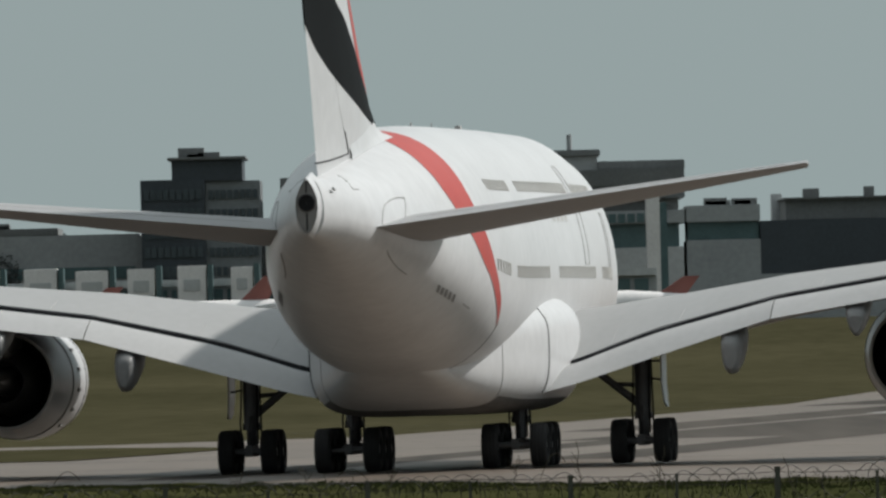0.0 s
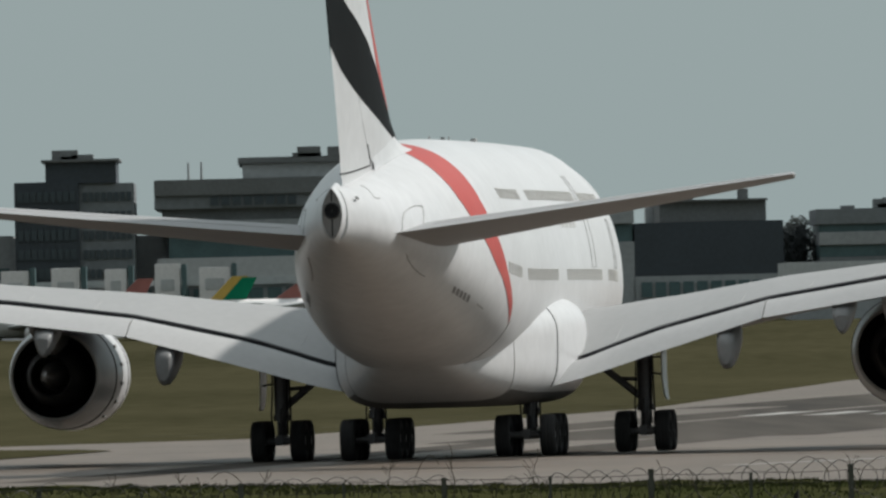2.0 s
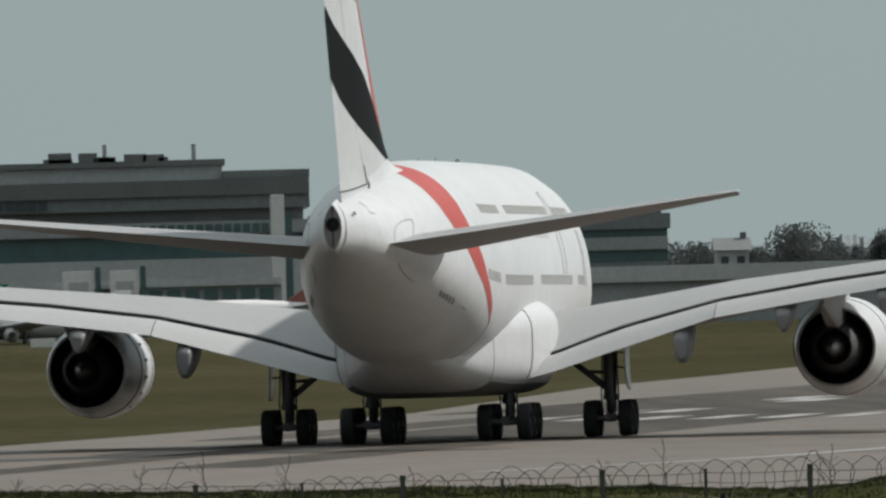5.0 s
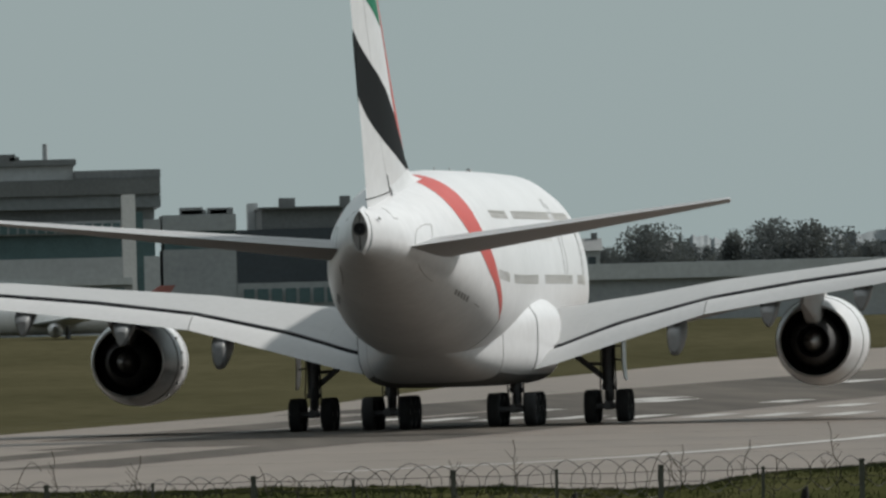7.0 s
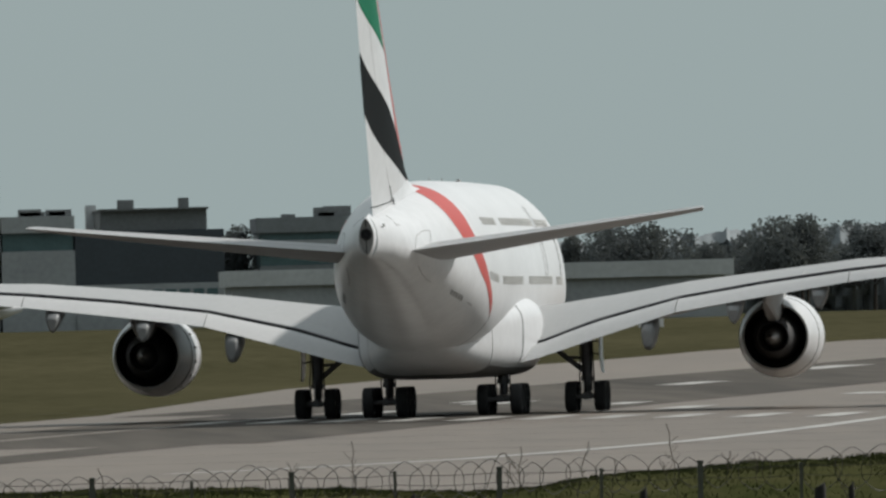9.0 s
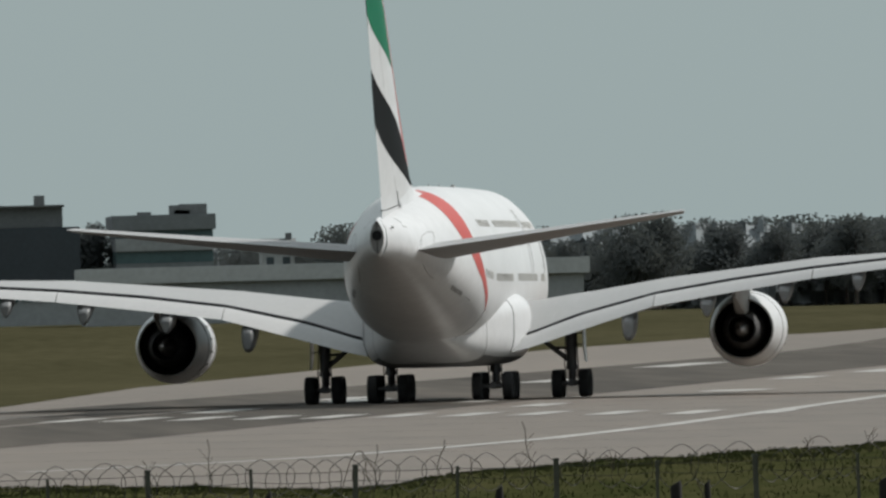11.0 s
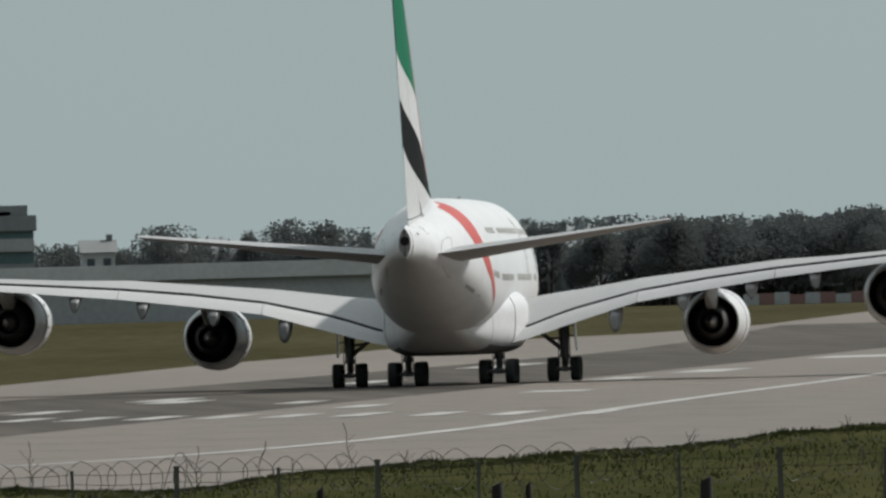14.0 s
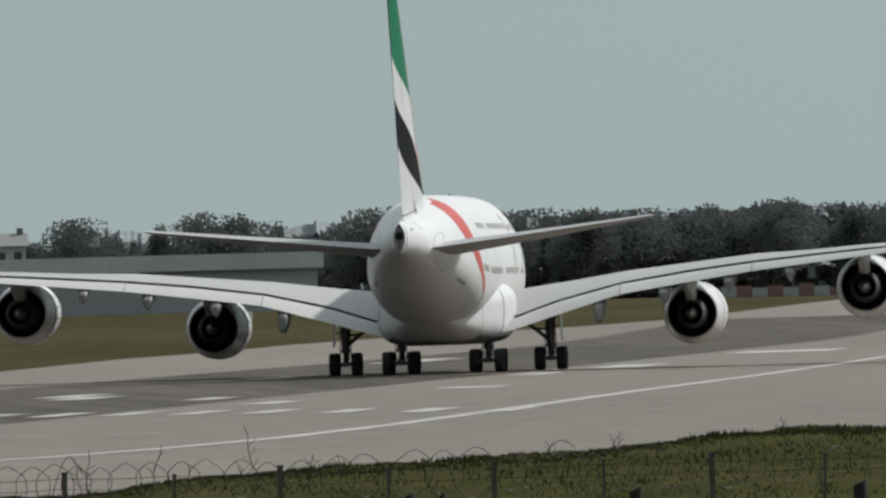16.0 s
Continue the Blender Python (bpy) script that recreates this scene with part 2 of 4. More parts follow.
tagged(bm_to("edge_line", bm, LINE), "continuous white painted runway edge line", "runway marking", kind="structure")

LAYOUT = [(40.1 + 2.77 * k, 735 - (9.0 if k > 0 else 5.0) * k, 21, 1.45) for k in range(-7, 4)] + [
    (38.2, 875, 22, 2.4), (43.0, 842, 18, 1.6), (43.5, 796, 20, 1.7), (58.2, 879, 14, 3.4), (80.5, 1068, 40, 3.4), (104.6, 1234, 40, 7.5), (78.2, 1240, 60, 3.2),
    (57.3, 1040, 34, 2.2), (38.6, 896, 26, 2.2), (29, 812, 24, 1.8), (70, 1000, 26, 2.4)]


for i, (x, y, long, wide) in enumerate(LAYOUT):
    bm = bmesh.new()
    strip(bm, [(x - AX * long / 2, y - AY * long / 2), (x, y), (x + AX * long / 2, y + AY * long / 2)], wide, 0.05)
    tagged(bm_to("runway_bar", bm, LINE), "white painted bar on the runway", "runway marking", "runway bars", kind="structure")


# ---- the airliner: x to its right, y forward, z up, the ground below its wing gear at the origin ----
FUS = [  # y, bottom, top, half width
    (35.6, 5.0, 5.6, 0.25), (34.6, 4.0, 6.6, 1.2), (32.5, 3.2, 7.9, 1.95), (29, 2.8, 9.2, 2.65), (24, 2.66, 10.35, 3.22), (18, 2.65, 10.70, 3.5),
    (8, 2.65, 10.75, 3.57), (0, 2.65, 10.75, 3.57), (-8, 2.65, 10.74, 3.57), (-12, 2.72, 10.72, 3.57), (-15, 2.95, 10.68, 3.55), (-18, 3.4, 10.58, 3.40),
    (-21, 4.0, 10.40, 3.14), (-24, 4.66, 10.14, 2.78), (-27, 5.36, 9.82, 2.34), (-30, 6.02, 9.46, 1.83), (-32.5, 6.57, 9.16, 1.38), (-34.5, 6.98, 9.02, 0.92), (-35.6, 7.16, 9.02, 0.58), (-36.2, 7.26, 9.0, 0.42)]
FUS_Y = [f[0] for f in FUS][::-1]


def fus_at(y):
    return [float(np.interp(y, FUS_Y, [f[k] for f in FUS][::-1])) for k in (1, 2, 3)]


def fus_pt(y, th, off=0.0):
    """The fuselage's skin at station y; th: degrees from starboard, up over the top."""
    b, t, w = fus_at(y)
    c, s = math.cos(radians(th)), math.sin(radians(th))
    zw = b + 0.41 * (t - b)
    lean = 0.94 + (0.22 * smooth(-y, 16, 28) if s > 0 else 0)
    p = Vector((w * math.copysign(abs(c) ** lean, c), y, zw + (t - zw if s > 0 else zw - b) * math.copysign(abs(s) ** 0.94, s)))
    if off:
        n = Vector((c / w, 0, s / (t - zw if s > 0 else zw - b))).normalized()
        p += n * off
    return p


def skin(path, width, off=0.012, steps=1):
    """A thin sheet on the fuselage along a path of (y, th), its width measured along y."""
    bm = bmesh.new()
    rows = []
    for (y, th), w in zip(path, width):
        rows.append([bm.verts.new(fus_pt(y + w * (k / 4 - 0.5), th, off)) for k in range(5)])
    for a, b in zip(rows, rows[1:]):
        for k in range(4):
            bm.faces.new((a[k], a[k + 1], b[k + 1], b[k]))
    return bm


def seam(path, r=0.02, n=5):
    """A panel joint, a thin bar half sunk in the skin, along (y, th)."""
    bm = bmesh.new()
    pts = [fus_pt(y, th, 0.004) for y, th in path]
    for p, q in zip(pts, pts[1:]):
        rod(bm, p, q, r, n=n)
    return bm


airliner = tagged(new("airliner"), "white four-engined double-deck airliner with a red, black and green tail", "aircraft")

ys = sorted(set(FUS_Y + list(np.arange(-35, 35, 1.0))))
fuselage = part("fuselage", loft([[fus_pt(y, 360 * i / 64) for i in range(64)] for y in ys]), PAINT, airliner, "glossy white double-deck fuselage")

# tail cone with the outlet of the small turbine
SHIELD = [(8.96, 0.03), (8.84, 0.12), (8.66, 0.22), (8.40, 0.315), (8.10, 0.34), (7.80, 0.30), (7.55, 0.21), (7.38, 0.11), (7.31, 0.03)]


def shield(k, y, dz=0.0):
    """The cone's outline, tall and narrow, shrunk by k about its middle."""
    right = [Vector((w * k, y, 8.14 + (z - 8.14) * k + dz)) for z, w in SHIELD]
    return right + [Vector((-p.x, p.y, p.z)) for p in right[::-1]]


cone = part("tail_cone", loft([shield(1.2, -35.6, 0.02), shield(1.12, -36.2), shield(1.05, -36.7), shield(1.0, -37.0), shield(0.97, -37.03), shield(0.94, -36.9)], cap=False), PAINT, airliner, "white tail cone")
part("end_plate", loft([shield(0.96, -37.0), shield(0.94, -37.04), shield(0.94, -36.9)]), TITAN, cone, "bare metal end plate")
bm = spin_y([(-37.02, 0.265), (-37.10, 0.255), (-37.11, 0.225), (-36.9, 0.215)], 28, (0.0, 0, 8.24))
part("exhaust_pipe", bm, DARKMETAL, cone, "sooty exhaust outlet")
# flat black disc, the outlet's inner shade as a colour
bm = spin_y([(-37.06, 0.22), (-37.055, 0.01)], 24, (0.0, 0, 8.24), cap=False)
part("exhaust_shade", bm, GAP, cone, "black disc for the shade in the exhaust opening")
for z0, z1 in ((8.54, 8.86), (7.42, 7.95)):
    bm = bmesh.new()
    box(bm, -0.018, 0.018, -37.052, -37.02, z0, z1)
    part("plate_seam", bm, GAP, cone, "dark seam in the end plate")
bm = bmesh.new()
rod(bm, (0.62, -35.1, 8.62), (0.60, -35.35, 8.66), 0.05, 0.04, 10)
part("tail_light", bm, METAL, cone, "small tail light")

# red band that runs down from the fin
STRIPE_R = [(-20.6, 90, 3.0), (-20.8, 77, 3.4), (-21.0, 62, 3.9), (-21.1, 45, 4.0), (-21.0, 30, 3.8), (-20.5, 19, 3.5), (-19.6, 10.5, 3.2), (-18.4, 2, 2.6), (-17.2, -6, 1.9), (-15.85, -16, 1.2), (-14.3, -29, 0.1)]
fine = [(interp(i / 40, [(k / 10, s[0]) for k, s in enumerate(STRIPE_R)]), interp(i / 40, [(k / 10, s[1]) for k, s in enumerate(STRIPE_R)]), interp(i / 40, [(k / 10, s[2]) for k, s in enumerate(STRIPE_R)])) for i in range(41)]
for side in (1, -1):
    run = [f for f in fine if side > 0 or f[1] < 40]
    part("red_band", skin([(y, th if side > 0 else 180 - th) for y, th, w in run], [w * 0.88 for y, th, w in run]), RED, fuselage, "painted red band")

# cabin windows, two decks
bm = bmesh.new()
box(bm, -0.015, 0.015, -0.13, 0.13, -0.19, 0.19, 0.01)
pane = part("cabin_window", bm, PANE, fuselage, "dark cabin window")
first = True
for deck, (z_th, y0, count, skip) in enumerate(((1.2, -16.4, 66, (6, 7, 8, 27, 28, 29, 30, 31, 54, 55, 56, 57)), (35, -14.6, 60, (12, 13, 14, 15, 44, 45, 46)))):
    for side in (1, -1):
        for i in range(count):
            if i in skip:
                continue
            y = y0 + 0.56 * i
            th = z_th if side > 0 else 180 - z_th
            p, q = fus_pt(y, th, 0.006), fus_pt(y, th, 1.0)
            m = Matrix.Translation(p) @ pose(0, 0, 0, 0, -math.degrees(math.atan2((q - p).z, (q - p).x)), 0)
            if first:
                pane.matrix_basis = m
                first = False
            else:
                share("cabin_window", pane, fuselage, m)

# door outlines, the seam round the tailplane and other joints
for y0, y1, t0, t1 in ((10.0, 11.4, 4, 25), (18.6, 19.8, 4, 25), (10.5, 11.6, 30, 47)):
    for side in (1, -1):
        loop = [(y0, t0), (y0, t1), (y1, t1), (y1, t0), (y0, t0)]
        path = []
        for (ya, ta), (yb, tb) in zip(loop, loop[1:]):
            path += [(ya + (yb - ya) * k / 4, ta + (tb - ta) * k / 4) for k in range(5)]
        part("door_seam", seam([(y, t if side > 0 else 180 - t) for y, t in path], 0.016), SEAM, fuselage, "seam round a cabin door")
for side in (1, -1):
    flip = (lambda t: t) if side > 0 else (lambda t: 180 - t)
    loop = [(y, flip(t)) for y, t in ((-31.4, -4), (-31.3, 4), (-31.1, 12), (-30.7, 19), (-29.8, 24), (-28.9, 26), (-28.1, 25.5), (-28.4, 18), (-28.8, 10))]
    part("tailplane_seam", seam(loop, 0.02), SEAM, fuselage, "curved seam of the tailplane cut-out")
    low = [(-30.3, flip(-27)), (-29.8, flip(-32)), (-29.0, flip(-36)), (-28.2, flip(-38)), (-27.3, flip(-38))]
    part("tailplane_seam", seam(low, 0.02), SEAM, fuselage, "curved seam of the tailplane cut-out")
    part("hatch_seam", seam([(-32.5, flip(68)), (-32.7, flip(55)), (-33.0, flip(40)), (-32.5, flip(39))], 0.02), SEAM, fuselage)
    part("outflow_flap", skin([(-20.0, flip(-30)), (-20.0, flip(-31.2))], [1.1, 1.1], 0.03), SEAM, fuselage, "grey vent flap")
    # the letters on the rear side, as plain bars
    for k in range(5):
        part("letter_bar", skin([(-23.9 + 0.5 * k, flip(-29.6 + k * 0.3)), (-23.7 + 0.5 * k, flip(-34.8 + k * 0.3))], [0.34, 0.34], 0.012), LETTER, fuselage, "dark bar of lettering")
    for k in range(4):
        part("letter_bar", skin([(2.2 + 1.3 * k, flip(24)), (2.2 + 1.3 * k, flip(20))], [0.7, 0.7], 0.012), PANE, fuselage, "dark bar of lettering")
bm = seam([(-14.2, -90 + 9 * k) for k in range(8)], 0.02)
part("panel_seam", bm, SEAM, fuselage)
bm = bmesh.new()
rod(bm, (0, -8, 10.7), (0, -8.1, 10.86), 0.04, 0.02)
part("antenna", bm, SEAM, fuselage, "small antenna blade")
bm = bmesh.new()
box(bm, -0.1, 0.1, 5.6, 6.1, 10.7, 10.88, 0.04)
part("beacon", bm, SEAM, fuselage, "small beacon on the crown")
bm = bmesh.new()
rod(bm, (0, -2.0, 10.7), (0, -2.1, 10.9), 0.03, 0.015)
part("antenna", bm, SEAM, fuselage)

# belly fairing
BELLY = [(17, 2.7, 1.9, 0.9), (14.5, 2.15, 2.5, 1.7), (11, 1.82, 3.0, 2.2), (6, 1.70, 3.65, 2.4), (2, 1.70, 4.10, 2.45), (0, 1.70, 4.22, 2.45), (-2, 1.70, 4.10, 2.43), (-4, 1.70, 3.88, 2.4), (-7, 1.75, 3.45, 2.25), (-9.5, 1.92, 2.95, 2.05), (-12, 2.3, 2.3, 1.6), (-14.5, 2.85, 1.6, 1.0), (-17, 3.4, 0.8, 0.4)]


def belly_pt(y, th, off=0.0):
    """The fairing's skin; th as on the fuselage."""
    zb, w, up = [float(np.interp(y, [r[0] for r in BELLY][::-1], [r[k] for r in BELLY][::-1])) for k in (1, 2, 3)]
    c, s = math.cos(radians(th)), math.sin(radians(th))
    e = 0.40 if s < 0 else 0.62
    return Vector(((w + off) * math.copysign(abs(c) ** e, c), y, zb + up + (up + off if s < 0 else up * 0.62 + off) * math.copysign(abs(s) ** (0.5 if s < 0 else 0.8), s)))


rings = [[belly_pt(y, 360 * i / 64) for i in range(64)] for y in sorted([r[0] for r in BELLY] + [15.8, 13, 9, 4, -5.5, -8.3, -10.8, -13.2, -15.5])]
fairing = part("belly_fairing", loft(rings), PAINT, airliner, "bulging white belly fairing")
# dark sheet that paints the shade on the fairing's underside
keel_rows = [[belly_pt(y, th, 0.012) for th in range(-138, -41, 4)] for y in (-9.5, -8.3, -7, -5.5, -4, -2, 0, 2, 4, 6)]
part("keel_shade", loft(keel_rows, cap=False, closed=False), KEEL_SHADE, fairing, "dark grey sheet of painted shade under the fairing")
for side in (1, -1):
    for y0 in (-9.4,):
        bm = bmesh.new()
        pts = [belly_pt(y0 - 0.6 * math.sin(radians(t + 60)), t if side > 0 else 180 - t, 0.002) for t in range(-80, 62, 6)]
        for a, b in zip(pts, pts[1:]):
            rod(bm, a, b, 0.014, n=5)
        part("panel_seam", bm, SEAM, fairing, "thin panel seam")
    bm = bmesh.new()
    pts = [belly_pt(-4.75 + 0.7 * smooth(t, 20, 70), t if side > 0 else 180 - t, 0.004) for t in range(-34, 76, 5)]
    for a, b in zip(pts, pts[1:]):
        rod(bm, a, b, 0.022, n=5)
    part("root_seam", bm, GAP, fairing, "dark joint where the wing meets the fairing")

# ---- tail surfaces ----
AIR = [(0.0, 0.0), (0.012, 0.16), (0.05, 0.31), (0.12, 0.43), (0.25, 0.50), (0.40, 0.49), (0.55, 0.41), (0.70, 0.28), (0.85, 0.14), (0.95, 0.05), (1.0, 0.012)]


def airfoil(le, te, thick, up=Vector((0, 0, 1)), camber=0.0):
    """A ring round a wing section from its leading to its trailing edge."""
    le, te = Vector(le), Vector(te)
    top = [le + (te - le) * c + up * thick * h + up * camber * math.sin(math.pi * c) for c, h in AIR]
    low = [le + (te - le) * c - up * thick * h + up * camber * math.sin(math.pi * c) for c, h in AIR[1:-1]]
    return top + low[::-1]


FIN = [  # z, y of leading edge, y of trailing edge, thickness
    (8.7, -16.0, -33.6, 1.1), (9.4, -17.0, -34.3, 1.1), (10.2, -18.2, -34.6, 1.05), (10.6, -20.0, -34.8, 1.0), (11.2, -21.9, -35.0, 0.98), (12.8, -24.3, -35.8, 0.92), (14.4, -26.3, -36.6, 0.86), (16, -28.2, -37.4, 0.8), (19, -31.6, -38.8, 0.66), (22, -35.2, -40.2, 0.5), (23.6, -37.2, -41.0, 0.38), (24.1, -38.4, -41.1, 0.2)]


def fin_at(z):
    return [float(np.interp(z, [f[0] for f in FIN], [f[k] for f in FIN])) for k in (1, 2, 3)]


def fin_pt(c, z, side, off=0.012):
    """A point of the fin's skin; c: 0 at the trailing and 1 at the leading edge."""
    le, te, t = fin_at(z)
    u = 1 - c
    half = t * float(np.interp(u, [a for a, b in AIR], [b for a, b in AIR]))
    return Vector((side * (half + off), le + (te - le) * u, z))


fin = part("tail_fin", loft([airfoil((0, le, z), (0, te, z), t, Vector((1, 0, 0))) for z, le, te, t in FIN]), PAINT, airliner, "white tail fin with painted flag colours")


def fin_patch(name, mat_, lower, upper, z0, z1, side, label, n=44, m=10):
    bm = bmesh.new()
    rows = []
    for i in range(n + 1):
        z = z0 + (z1 - z0) * i / n
        a, b = interp(z, lower), interp(z, upper)
        rows.append([bm.verts.new(fin_pt(a + (b - a) * k / m, z, side)) for k in range(m + 1)])
    for p, q in zip(rows, rows[1:]):
        for k in range(m):
            bm.faces.new((p[k], p[k + 1], q[k + 1], q[k]))
    return part(name, bm, mat_, fin, label)


for side in (1, -1):
    fin_patch("black_swoosh", BLACK, ((10.3, 0.90), (10.7, 0.76), (11.2, 0.60), (11.7, 0.42), (12.2, 0.27), (12.8, 0.12), (13.5, 0.0), (16.2, 0.0)), ((10.3, 0.935), (10.7, 0.93), (11.6, 0.86), (12.2, 0.80), (12.9, 0.745), (13.7, 0.64), (14.4, 0.47), (15.0, 0.29), (15.6, 0.12), (16.2, 0.0)), 10.3, 16.2, side, "black painted swoosh")
    fin_patch("green_panel", GREEN, ((16.4, 0.735), (17.0, 0.55), (17.6, 0.32), (18.2, 0.12), (18.8, 0.0), (23.5, 0.0)), ((16.4, 0.745), (23.5, 0.745)), 16.4, 23.5, side, "green painted panel")
    fin_patch("red_leading_edge", RED, ((10.3, 0.94), (10.7, 0.935), (11.6, 0.87), (12.2, 0.81), (12.9, 0.77), (16, 0.80), (23.5, 0.83)), ((10.3, 0.999), (23.5, 0.999)), 10.3, 23.5, side, "red painted leading edge", m=6)
    bm = bmesh.new()
    for a, b in zip(np.linspace(10.0, 23.0, 14), np.linspace(10.0, 23.0, 14)[1:]):
        rod(bm, fin_pt(0.34, a, side, -0.004), fin_pt(0.34, b, side, -0.004), 0.011, n=5)
    part("rudder_seam", bm, SEAM, fin, "seam of the rudder")

for side in (1, -1):
    # the rudder's foot and the fillet where the fin meets the body
    foot = [fin_pt(c, z, side, 0.006) for c, z in ((0.0, 9.42), (0.12, 9.50), (0.24, 9.62), (0.34, 9.74), (0.345, 10.4))]
    bm = bmesh.new()
    for a, b in zip(foot, foot[1:]):
        rod(bm, a, b, 0.022, n=5)
    part("rudder_gap", bm, GAP, fin, "dark gap round the rudder's foot")
    rows = []
    for k in range(15):
        c = 0.36 + 0.48 * k / 14
        le, te, th = fin_at(10.2)
        y = te + (le - te) * c
        crown = fus_at(y)[1]
        top = fin_pt(c, crown + 0.35, side, 0.004)
        low = fus_pt(y, 74 if side > 0 else 106, 0.006)
        mid = fin_pt(c, crown + 0.10, side, 0.06)
        rows.append([top, top.lerp(mid, 0.6), mid, mid.lerp(low, 0.35) - Vector((0, 0, 0.03)), low])
    part("fin_fillet", loft(rows, cap=False, closed=False), PAINT, fin, "white fillet at the fin's root")

for side in (1, -1):
    secs = []
    for k in range(9):
        u = k / 8
        x = 0.8 + (14.7 - 0.8) * u
        z = 7.42 + (8.93 - 7.42) * u ** 1.03
        le, te = -22.4 + (-35.2 + 22.4) * u, -31.6 + (-38.2 + 31.6) * u
        th = 0.92 * (1 - u) + 0.22 * u
        secs.append(airfoil((side * x, le, z - 0.18 * (1 - u)), (side * x, te, z), th))
    secs.append(airfoil((side * 14.88, -37.2, 8.95), (side * 14.88, -38.35, 8.95), 0.06))
    tp = part("tailplane", loft(secs), TAILGREY, airliner, "light grey swept tailplane")

    bm = bmesh.new()
    for k in range(12):
        u, v = 0.12 + 0.07 * k, 0.12 + 0.07 * (k + 1)
        ends = []
        for q in (u, v):
            x, z = 0.8 + 13.9 * q, 7.42 + 1.51 * q ** 1.03
            le, te = -22.4 - 12.8 * q, -31.6 - 6.6 * q
            th = 0.92 * (1 - q) + 0.22 * q
            ends.append(Vector((side * x, te + (le - te) * 0.3, z - 0.3 * 0.18 * (1 - q) + th * 0.28)))
        rod(bm, ends[0], ends[1], 0.012, n=5)
    part("elevator_seam", bm, SEAM, tp, "hinge seam of the elevator")

# ---- wings ----
# x, leading y, hinge y, trailing y, leading z, crest lift, hinge z, flap trailing z
WINGS = [(2.5, 16.5, -1.2, -4.2, 3.3, 1.68, 2.95, 2.12), (4.2, 15.0, -1.3, -4.4, 3.5, 1.55, 3.3, 2.46), (5.6, 13.8, -1.6, -4.65, 3.75, 1.38, 3.81, 2.87), (7.0, 12.6, -1.9, -4.9, 4.0, 1.2, 4.27, 3.3),
         (10.8, 9.6, -2.7, -5.5, 4.68, 0.97, 5.17, 4.41), (14.9, 6.5, -3.6, -6.2, 5.25, 0.78, 5.76, 5.0), (18.9, 3.5, -5.3, -7.6, 5.77, 0.68, 6.2, 5.54), (22.3, 0.9, -6.9, -9.0, 6.07, 0.5, 6.47, 5.89),
         (25.7, -1.7, -8.5, -10.4, 6.38, 0.42, 6.73, 6.23), (30, -5.0, -10.7, -12.2, 6.72, 0.32, 6.97, 6.62), (35, -8.9, -13.2, -14.4, 7.08, 0.24, 7.26, 6.98), (39.4, -12.6, -15.6, -16.6, 7.38, 0.14, 7.5, 7.28)]


def wing_at(x):
    return [float(np.interp(x, [w[0] for w in WINGS], [w[k] for w in WINGS])) for k in range(1, 8)]


def wing_ring(x, side):
    ly, hy, ty, lz, up, hz, tz = wing_at(x)
    top, low = [], []
    for c in (0, 0.015, 0.06, 0.14, 0.26, 0.4, 0.55, 0.7, 0.82, 0.92, 1.0):
        line = lz + (hz - lz) * c
        top.append((side * x, ly + (hy - ly) * c, line + up * 1.0 * (math.sin(math.pi * min(1, c ** 0.7)) if c else 0) * (1.0 if c < 1 else 0)))
        low.append((side * x, ly + (hy - ly) * c, line - up * 0.28 * math.sin(math.pi * min(1, c ** 0.6)) - 0.10 * c))
    return top + low[::-1][:-1]


